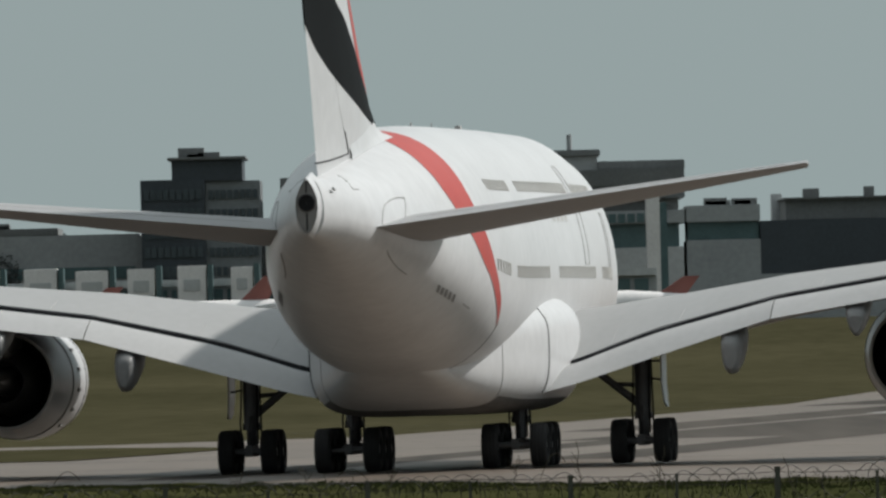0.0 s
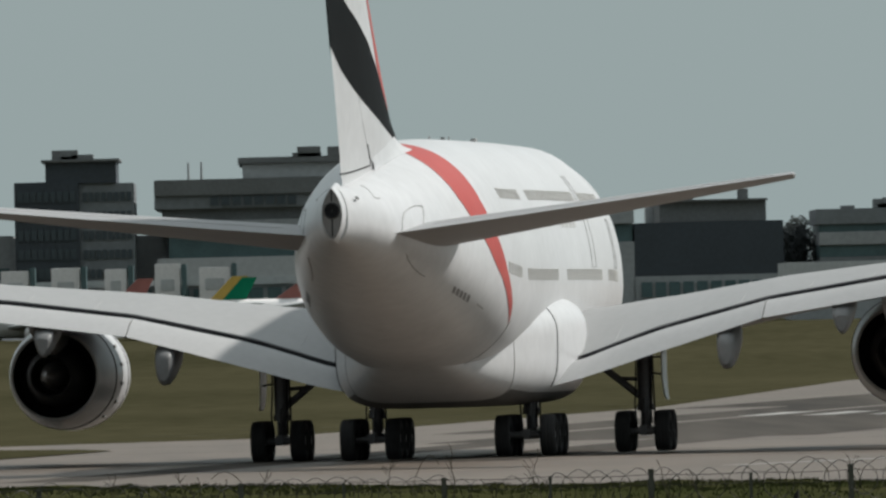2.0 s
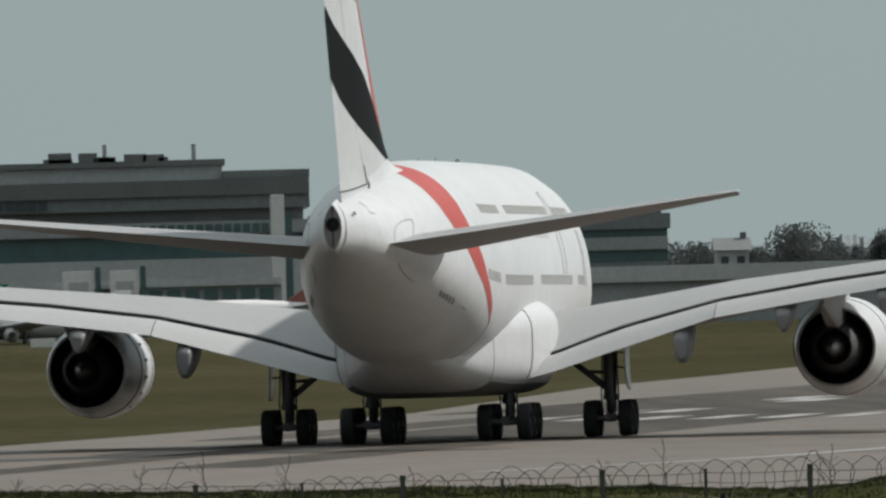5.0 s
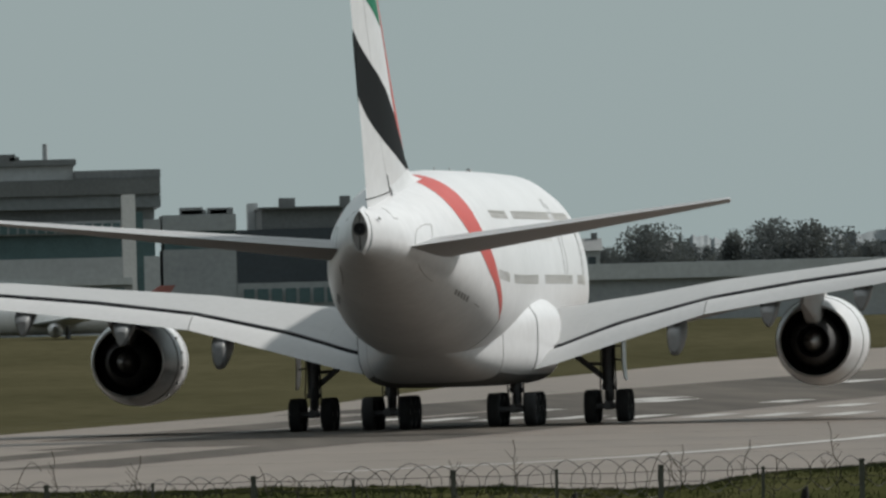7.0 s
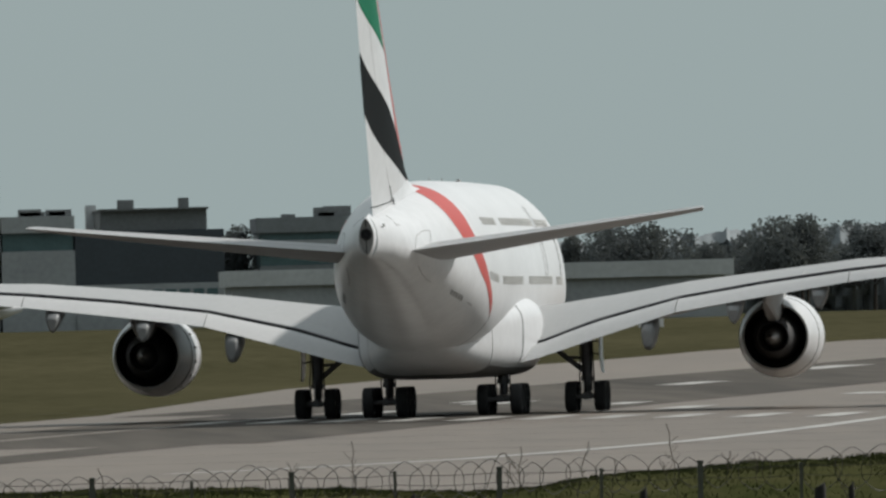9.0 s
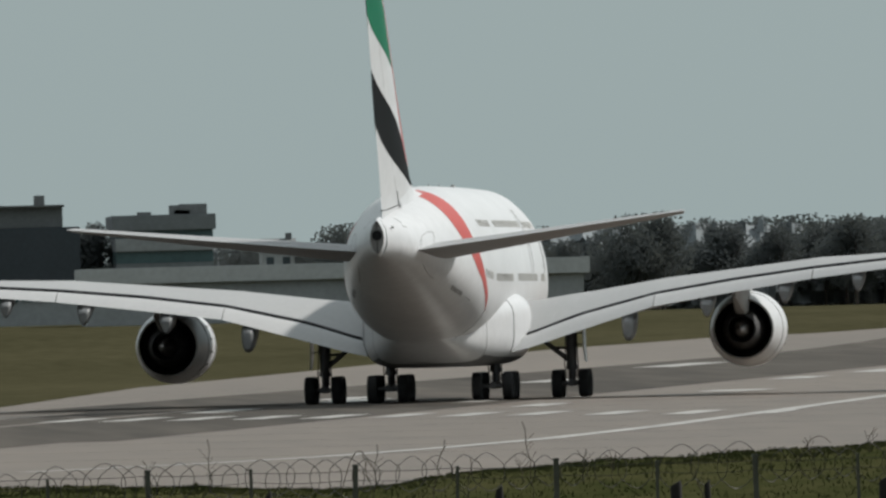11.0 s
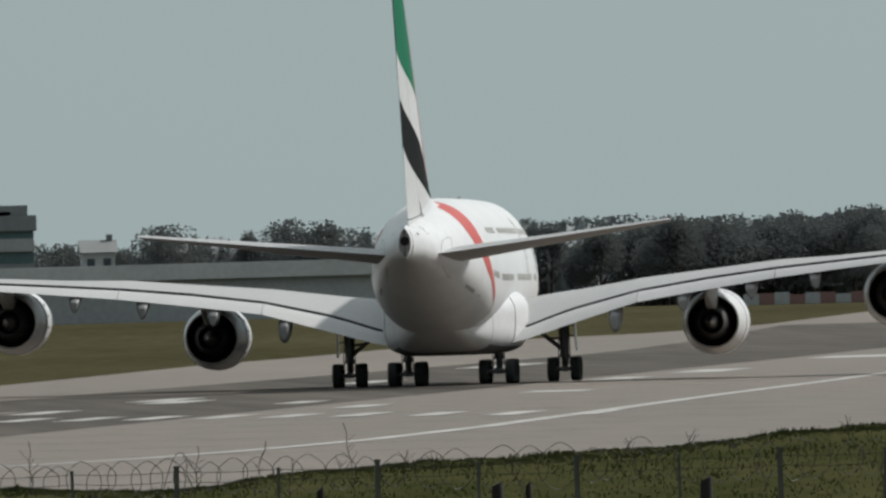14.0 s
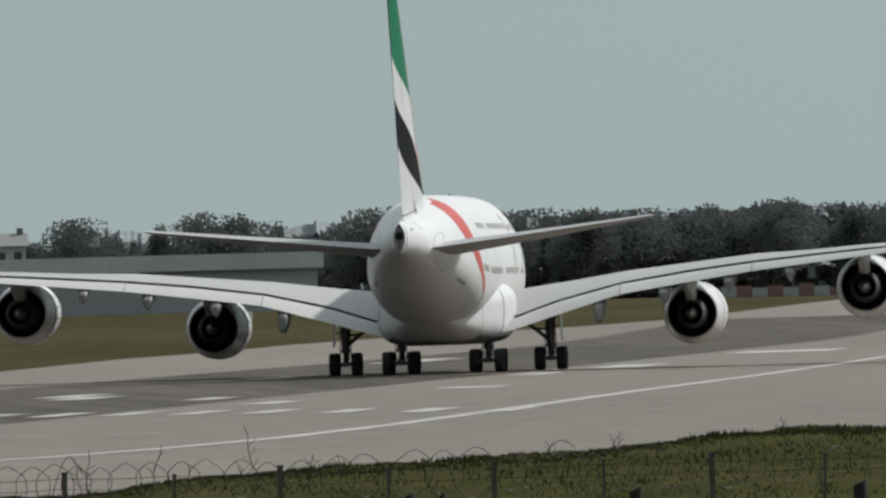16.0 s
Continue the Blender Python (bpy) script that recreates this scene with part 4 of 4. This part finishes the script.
def parked_tail(az, el, paint, label, d=PIER - 60, flip=1):
    """A parked airliner seen over the wing: body, fin and tailplane."""
    j = tagged(new("parked_airliner"), label, "aircraft", "parked airliners")
    j.location = (bx(az, d), d, 2.6)
    top = bz(el, d) - 2.6
    body = loft([[Vector((flip * y, r * math.cos(q), 2.9 + lift + r * math.sin(q))) for q in [2 * math.pi * i / 16 for i in range(16)]] for y, r, lift in ((-3.2, 0.25, 0.9), (-1, 0.8, 0.6), (2, 1.4, 0.25), (6, 1.95, 0), (16, 1.98, 0), (22, 1.9, 0), (26, 1.2, -0.3), (27.5, 0.2, -0.5))])
    part("fuselage", body, CLAD_WHITE, j, "white fuselage")
    z0 = 4.2
    part("tail_fin", loft([airfoil((flip * (3.0 + (-3.4) * k), 0, z0 + (top - z0) * k), (flip * (-0.6 - 1.7 * k), 0, z0 + (top - z0) * k), 0.45 * (1 - 0.5 * k), Vector((0, 1, 0))) for k in (0, 0.25, 0.5, 0.75, 1)]), paint, j, "painted tail fin")
    for s in (1, -1):
        part("tailplane", loft([airfoil((flip * (1.8 - 3.2 * k), s * (0.8 + 5 * k), 3.9 + 0.4 * k), (flip * (-1.6 - 1.6 * k), s * (0.8 + 5 * k), 3.9 + 0.4 * k), 0.3) for k in (0, 1)]), CLAD_PALE, j)
        part("wing", loft([airfoil((flip * (15 - 8 * k), s * (1.8 + 14 * k), 2.2 + 1.2 * k), (flip * (9.5 - 4.5 * k), s * (1.8 + 14 * k), 2.1 + 1.2 * k), 0.6 * (1 - 0.7 * k)) for k in (0, 1)]), CLAD_PALE, j)
        part("engine", spin_y([(2.6, 0.6), (2.7, 0.75), (1.2, 0.95), (-0.6, 0.7), (-1.2, 0.4)], 16, (flip * 12, s * 5.2 - 1, 1.5)), CLAD_WHITE, j)
        bm = bmesh.new()
        rod(bm, (flip * 10.5, s * 2.4, 0), (flip * 10.5, s * 2.4, 1.8), 0.35, 0.2, 10)
        part("main_gear", bm, STRUT, j)
    bm = bmesh.new()
    rod(bm, (flip * 23.5, 0, 0), (flip * 23.5, 0, 1.8), 0.3, 0.15, 10)
    part("nose_gear", bm, STRUT, j)


parked_tail(-0.62, 0.155, FADED_RED, "parked white airliner with a red tail fin", flip=-1)
parked_tail(-0.27, 0.15, GREEN, "parked white airliner with a green tail fin", flip=-1)
parked_tail(-0.30, 0.155, YELLOW, "parked white airliner with a yellow tail fin", flip=-1)
parked_tail(-0.085, 0.125, FADED_RED, "parked white airliner with a red tail fin", flip=-1)
parked_tail(0.15, 0.12, CLAD_WHITE, "parked white airliner with a white tail fin", flip=-1)
parked_tail(0.80, 0.12, FADED_RED, "parked white airliner with a red tail fin", flip=-1)
parked_tail(-1.15, 0.13, FADED_RED, "parked white airliner with a red tail fin", flip=-1)


# ---- trees ----
def leaf_turn(rng):
    """Sprays of leaves hang at much the same slant, turned any way in their own plane."""
    return (Euler((0.8 + rng.uniform(-0.5, 0.5), rng.uniform(-0.5, 0.5), rng.uniform(-0.5, 0.5))).to_matrix() @ Euler((0, 0, rng.uniform(0, 6.28))).to_matrix())


def tree_mesh(seed, h, w):
    rng = random.Random(seed)
    bm = bmesh.new()
    lobes = [(rng.uniform(-0.5, 0.5) * w, rng.uniform(-0.5, 0.5) * w, h * rng.uniform(0.45, 0.85), w * rng.uniform(0.28, 0.5)) for _ in range(7)] + [(0, 0, h * 0.86, w * 0.33)]
    for i in range(5000):
        lx, ly, lz, lr = lobes[rng.randrange(len(lobes))]
        p = Vector((lx, ly, lz)) + Vector((rng.gauss(0, 1), rng.gauss(0, 1), rng.gauss(0, 1))).normalized() * lr * rng.uniform(0.45, 1.08)
        s = rng.uniform(0.16, 0.36)
        turn = leaf_turn(rng)
        vs = [bm.verts.new(p + turn @ Vector(c) * s) for c in ((-0.7, -0.4, 0), (0.5, -0.6, 0.15), (0.75, 0.35, -0.1), (-0.2, 0.7, 0.2))]
        bm.faces.new(vs)
    crown = bpy.data.meshes.new("crown")
    bm.to_mesh(crown)
    bm.free()
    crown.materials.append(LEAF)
    bm = bmesh.new()
    rod(bm, (0, 0, -0.3), (0.1, 0, h * 0.55), 0.3, 0.14, 8)
    for k in range(5):
        q = k * 1.3
        rod(bm, (0.05, 0, h * (0.28 + 0.05 * k)), (w * 0.3 * math.cos(q), w * 0.3 * math.sin(q), h * (0.5 + 0.06 * k)), 0.11, 0.04, 6)
    trunk = bpy.data.meshes.new("trunk")
    bm.to_mesh(trunk)
    bm.free()
    trunk.materials.append(BARK)
    return crown, trunk


KINDS = [tree_mesh(11, 12, 8), tree_mesh(12, 12, 6.5), tree_mesh(13, 12, 9)]


def tree(az, el, d, kind, wide=1.0):
    """A tree whose top shows at that height over the horizon."""
    x = bx(az, d)
    g = ground_z(x, d)
    s = max(0.25, (bz(el, d) - g) / 13.4)
    t = tagged(new("tree"), "dark hazy tree in a far belt of woodland", "tree", "trees across the airfield")
    t.location, t.rotation_euler = (x, d, g), (0, 0, 0.5 * math.sin(az * 70))
    t.scale = (s * wide, s * wide, s)
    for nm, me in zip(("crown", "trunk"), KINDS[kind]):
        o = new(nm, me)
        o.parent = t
    return t


rng = random.Random(3)
TOPS = ((-4, 0.3), (-1.6, 0.33), (-1.02, 0.31), (1.55, 0.29), (1.64, 0.335), (1.69, 0.3), (2.05, 0.268), (2.2, 0.233), (2.4, 0.238), (2.66, 0.26), (2.8, 0.23), (2.95, 0.265), (3.15, 0.257), (3.3, 0.272), (3.5, 0.267), (3.7, 0.282), (4.0, 0.267), (4.5, 0.277), (4.87, 0.287), (5.2, 0.272), (6.5, 0.282), (9, 0.282))
az = 2.04
while az < 6.0:
    sparse = az < 2.62
    tree(az, interp(az, TOPS) + rng.uniform(-0.05, 0.02), B + rng.uniform(20, 60), rng.choice((0, 1, 2, 1, 2, 1, 0)), rng.uniform(0.85, 1.3))
    az += rng.uniform(0.05, 0.10) * (1.3 if sparse else 0.8)
for az, el, k, w in ((1.63, 0.338, 1, 0.8), (1.60, 0.30, 0, 0.7), (2.755, 0.283, 1, 0.55), (2.90, 0.298, 2, 0.9), (3.02, 0.30, 0, 0.9), (3.55, 0.325, 1, 0.7), (3.47, 0.30, 2, 0.9), (4.87, 0.303, 0, 1.0), (4.2, 0.30, 1, 1.0), (2.47, 0.29, 2, 0.8), (-1.38, 0.335, 0, 1), (-1.5, 0.34, 1, 1)):
    tree(az, el, B + 15, k, w)
# the thick of the wood and its undergrowth behind the single trees
verts, faces = [], []
for i in range(80000):
    az = rng.uniform(2.05, 7.5) if i % 8 else rng.uniform(-4, -0.95)
    top = interp(az, TOPS) - 0.035 - 0.02 * noise.noise((az * 9, 0, 0)) - (0.10 if 2.05 < az < 2.6 else 0)
    d = B + rng.uniform(60, 140)
    p = Vector((bx(az, d), d, rng.uniform(3.0, bz(top, d))))
    s = rng.uniform(0.22, 0.55)
    turn = leaf_turn(rng)
    n0 = len(verts)
    verts += [tuple(p + turn @ Vector(c) * s) for c in ((-0.7, -0.4, 0), (0.5, -0.6, 0.15), (0.75, 0.35, -0.1), (-0.2, 0.7, 0.2))]
    faces.append((n0, n0 + 1, n0 + 2, n0 + 3))
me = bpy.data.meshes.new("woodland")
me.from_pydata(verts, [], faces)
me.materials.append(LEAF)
tagged(new("woodland", me), "dense dark hazy woodland across the airfield", "woods", kind="stuff")

# the wood's inside, a lumpy mass behind the leaves, haze put into its colour
HAZED_LEAF = mat("hazed_thicket_foliage", (0.235, 0.258, 0.266), 1.0, var=0.16, scale=0.35, fine=6, bump=1.0, spec=0.0)
for a0, a1 in ((2.02, 7.6), (-4.0, -1.0)):
    bm = bmesh.new()
    rows = []
    n = int((a1 - a0) / 0.012)
    for i in range(n + 1):
        az = a0 + (a1 - a0) * i / n
        top = interp(az, TOPS) - 0.02 - (0.10 if 2.05 < az < 2.6 else 0)
        col = []
        for k in range(9):
            d = B + 36 + 6 * noise.noise((az * 22, k * 0.9, 3)) + (k / 8) ** 3 * 8
            lump = 1.0 + 0.10 * noise.noise((az * 30, 0, 9)) + 0.05 * noise.noise((az * 95, 0, 5))
            z1 = bz(top, d) * lump
            col.append(bm.verts.new((bx(az, d), d, 2.5 + (z1 - 2.5) * k / 8)))
        rows.append(col)
    for p, q in zip(rows, rows[1:]):
        for k in range(8):
            bm.faces.new((p[k], p[k + 1], q[k + 1], q[k]))
    tagged(bm_to("thicket", bm, HAZED_LEAF), "dense thicket behind the far trees, its colour paled for haze", "woods", kind="stuff")

# signs and boards on the far grass
bm = bmesh.new()
box(bm, -1.4, 1.4, -0.1, 0.1, 0.3, 1.3, 0.03)
sign = tagged(new("airfield_sign"), "small white board on the far grass", "sign", "airfield boards")
part("board", bm, CLAD_WHITE, sign, smooth=False)
bm = bmesh.new()
for s in (-1, 1):
    rod(bm, (s * 0.9, 0, 0), (s * 0.9, 0, 0.4), 0.06)
part("legs", bm, STRUT, sign)
sign.location = (-3.0, 1880, ground_z(-3, 1880))
for x, y in ((98, 1860),):
    copy_thing(sign, pose(x, y, ground_z(x, y)))
# haze painted into the boards: dulled red, and grey for the white ones
BARRIER_RED = mat("hazed_red_board", (0.21, 0.12, 0.11), 0.7, var=0.15)
for i in range(14):
    az = 4.45 + 0.052 * i
    bm = bmesh.new()
    box(bm, -0.95, 0.95, -0.15, 0.15, 0.0, rng.uniform(1.0, 1.6), 0.05)
    o = bm_to("barrier", bm, BARRIER_RED if i % 2 else CLAD_GREY, smooth=False)
    o.location = (bx(az, 2080), 2080, ground_z(bx(az, 2080), 2080))
    tagged(o, "red barrier board on the far grass" if i % 2 else "white barrier board on the far grass", "barrier", "barrier boards")


# ---- the boundary fence before the camera ----
GALV = mat("weathered_steel", (0.10, 0.103, 0.083), 0.6, 0.3, var=0.3, scale=3)
WIRE = mat("razor_wire_steel", (0.055, 0.052, 0.048), 0.6, 0.3, var=0.3, scale=3)
WOOD = mat("dark_weathered_wood", (0.016, 0.014, 0.012), 0.9, var=0.35, scale=3, stretch=(1, 1, 0.2))
DRY = mat("dry_stalk", (0.09, 0.075, 0.055), 0.9, var=0.3, scale=3)
FY = 250.0
rng = random.Random(21)


def fence_post(thick, top):
    p = tagged(new("fence_post"), "weathered steel fence post topped by razor wire", "fence post", "boundary fence posts")
    bm = bmesh.new()
    box(bm, -thick, thick, -0.05, 0.05, -0.4, top, 0.012)
    part("shaft", bm, GALV, p, smooth=False)
    bm = bmesh.new()
    box(bm, -thick * 1.25, thick * 1.25, -0.07, 0.07, top - 0.02, top + 0.025, 0.01)
    part("cap", bm, GALV, p, smooth=False)
    return p


main, slim = fence_post(0.038, 2.50), fence_post(0.022, 2.44)
first = {0: main, 1: slim}
used = set()
for i in range(-10, 14):
    x = 4.84 + 1.5 * i
    k = i % 2
    m = pose(x, FY, interp(x, ((-4, -0.12), (6, -0.04), (10, 0), (30, 0))), 0, 0, 0) @ pose(0, 0, rng.uniform(-0.02, 0.03), 0, rng.uniform(-1.2, 1.2), 0)
    if k not in used:
        used.add(k)
        first[k].matrix_basis = m
    else:
        copy_thing(first[k], m)



def tube_mesh(pts, r, n=5):
    """A thin bent wire as a mesh."""
    bm = bmesh.new()
    rings = []
    for i, p in enumerate(pts):
        t = (pts[min(i + 1, len(pts) - 1)] - pts[max(i - 1, 0)]).normalized()
        a = t.orthogonal().normalized()
        b = t.cross(a)
        rings.append((p, a, b, t))
    prev = None
    out = []
    for p, a, b, t in rings:
        if prev is not None:
            a = (prev - t * prev.dot(t)).normalized()
            b = t.cross(a)
        prev = a
        out.append([p + (a * math.cos(2 * math.pi * k / n) + b * math.sin(2 * math.pi * k / n)) * r for k in range(n)])
    return loft(out, bm)


# concertina coils, one length to each bay
for i in range(-10, 13):
    x0 = 4.84 + 1.5 * i
    coil = tagged(new("razor_wire_coil"), "loose coil of razor wire along the fence top", "razor wire", "razor wire coils")
    coil.location = (x0, FY, interp(math.degrees(math.atan2(x0, FY)), ((-1, 2.16), (0, 2.18), (1.4, 2.27), (2.5, 2.35), (6, 2.36))))
    loops = rng.choice((3, 4, 4, 5))
    rad = rng.uniform(0.22, 0.30)
    for turn_ in range(loops):
        ph, lean = rng.uniform(0, 6.28), rng.uniform(-0.5, 0.5)
        cx = 1.5 * (turn_ + 0.5) / loops + rng.uniform(-0.08, 0.08)
        rr = rad * rng.uniform(0.8, 1.15)
        pts = []
        for k in range(29):
            q = 2 * math.pi * k / 28 * 1.02 + ph
            pts.append(Vector((cx + rr * math.cos(q) * 0.95 + lean * 0.1 * math.sin(q), 0.28 * math.cos(q + 0.6) , rr * math.sin(q) + 0.015 * math.sin(5 * q))))
        part("wire_loop", tube_mesh(pts, 0.006), WIRE, coil)
for z, sag in ((2.28, 0.03), (2.42, 0.02)):
    for i in range(-10, 13):
        x0 = 4.84 + 1.5 * i
        pts = [Vector((x0 + 1.5 * k / 8, FY, z - sag * math.sin(math.pi * k / 8))) for k in range(9)]
        tagged(bm_to("line_wire", tube_mesh(pts, 0.005), WIRE), "thin straining wire between fence posts", "wire", "straining wires")

# nearer wooden posts
for az, w in ((2.2, 0.045), (2.99, 0.05), (3.59, 0.075), (3.70, 0.04), (4.27, 0.08), (4.98, 0.085), (1.62, 0.04)):
    x = 205 * math.tan(radians(az))
    bm = bmesh.new()
    rings = []
    for z, k in ((-0.3, 1.05), (1.0, 1.0), (2.2, 0.96), (2.55, 0.94), (2.6, 0.8)):
        rings.append([Vector((w * k * math.cos(q) * (1 + 0.08 * math.sin(3 * q + z)), w * k * math.sin(q), z + (0.03 * math.cos(q) if z > 2.5 else 0))) for q in [2 * math.pi * i / 12 for i in range(12)]])
    o = bm_to("wooden_post", loft(rings), WOOD)
    o.location = (x, 205, 0)
    o.rotation_euler = (0, radians(rng.uniform(-2, 2)), 0)
    tagged(o, "dark weathered wooden fence post in rough grass", "fence post", "wooden posts")


# dry weeds and brambles that stand above the fence
def weed(x, y, h, kind):
    o = tagged(new("weed"), "thin dry weed stalk in the rough grass", "weed", "dry weeds")
    o.location = (x, y, ground_z(x, y) - 0.05)
    lean = rng.uniform(-0.25, 0.25)
    if kind == 0:
        pts = [Vector((lean * h * (k / 8) ** 1.6 + 0.02 * math.sin(k * 2), 0, h * k / 8)) for k in range(9)]
        part("stalk", tube_mesh(pts, 0.0065), DRY, o)
        for k in range(5):
            p = pts[4 + k // 2] + Vector((0, 0, 0.06 * (k % 2)))
            d = Vector((rng.choice((-1, 1)) * rng.uniform(0.05, 0.16), rng.uniform(-0.05, 0.05), rng.uniform(0.08, 0.2)))
            part("twig", tube_mesh([p, p + d * 0.6, p + d], 0.004), DRY, o)
    else:
        pts = []
        w = rng.uniform(0.3, 0.7) * rng.choice((-1, 1))
        for k in range(13):
            s = k / 12
            pts.append(Vector((w * s * 1.2, 0, h * math.sin(math.pi * min(1, s * 0.72)) )))
        part("arched_stem", tube_mesh(pts, 0.0065), DRY, o)
    return o


for az in np.arange(-1.4, 5.4, 0.055):
    a = float(az) + rng.uniform(-0.03, 0.03)
    d = rng.uniform(252, 272)
    x, y = d * math.tan(radians(a)), d
    if rng.random() < 0.22:
        weed(x, y, rng.uniform(0.10, 0.38) + 2.2 - ground_z(x, y) * 0.95, rng.choice((0, 0, 1)))
for az, h in ((3.09, 0.85), (2.0, 0.7), (4.77, 0.75), (0.45, 0.7), (2.75, 0.6), (2.55, 0.55), (0.7, 0.6)):
    d = 262
    x = d * math.tan(radians(az))
    weed(x, d, h + 2.2 - ground_z(x, d), 0)

# rough grass on the bank
verts, faces = [], []
for i in range(42000):
    az = rng.uniform(-1.6, 5.6)
    d = rng.uniform(236, 277) if i % 3 else rng.uniform(270, 277)
    x, y = d * math.tan(radians(az)), d
    z = ground_z(x, y)
    h = rng.uniform(0.02, 0.055) * (1.5 if noise.noise((x * 0.7, y * 0.3, 7)) > 0.25 else 1.0)
    w, q = rng.uniform(0.008, 0.02), rng.uniform(-0.6, 0.6)
    n0 = len(verts)
    verts += [(x - w, y, z - 0.02), (x + w, y + 0.01, z - 0.02), (x + h * q, y, z + h)]
    faces.append((n0, n0 + 1, n0 + 2))
me = bpy.data.meshes.new("rough_grass")
me.from_pydata(verts, [], faces)
me.materials.append(BLADE)
tagged(new("rough_grass", me), "rough uneven grass blades on the bank", "grass", kind="stuff")


def motions():
    """The take-off roll."""
    rows = [
        (0.0, 0.01, 535.28, 6.12),
        (0.5, 1.25, 544.62, 6.16),
        (1.0, 2.35, 554.45, 6.27),
        (1.5, 3.61, 565.55, 6.49),
        (2.0, 4.87, 576.98, 6.69),
        (2.5, 6.29, 588.09, 6.87),
        (3.0, 7.69, 599.18, 7.06),
        (3.5, 9.39, 611.53, 7.28),
        (6.0, 18.38, 680.29, 7.62),
        (6.5, 20.54, 695.45, 7.72),
        (7.0, 22.62, 711.00, 7.77),
        (7.5, 24.86, 727.27, 7.79),
        (8.0, 27.11, 743.75, 7.81),
        (8.5, 29.47, 760.94, 7.88),
        (9.0, 31.78, 777.88, 7.87),
        (9.5, 34.22, 795.71, 7.93),
        (10.0, 36.64, 813.17, 7.89),
        (12.5, 50.23, 912.41, 7.75),
        (13.0, 53.15, 934.29, 7.71),
        (13.5, 56.12, 956.14, 7.65),
        (14.0, 58.96, 977.85, 7.63),
        (14.5, 61.86, 998.75, 7.61),
        (15.0, 64.51, 1017.79, 7.62),
        (15.5, 66.33, 1031.77, 7.70),
        (16.0, 67.51, 1040.64, 7.79),
    ]
    walk(airliner, [(t, pose(x, y, 0.052, 0, -0.3, -h)) for t, x, y, h in rows])


motions()
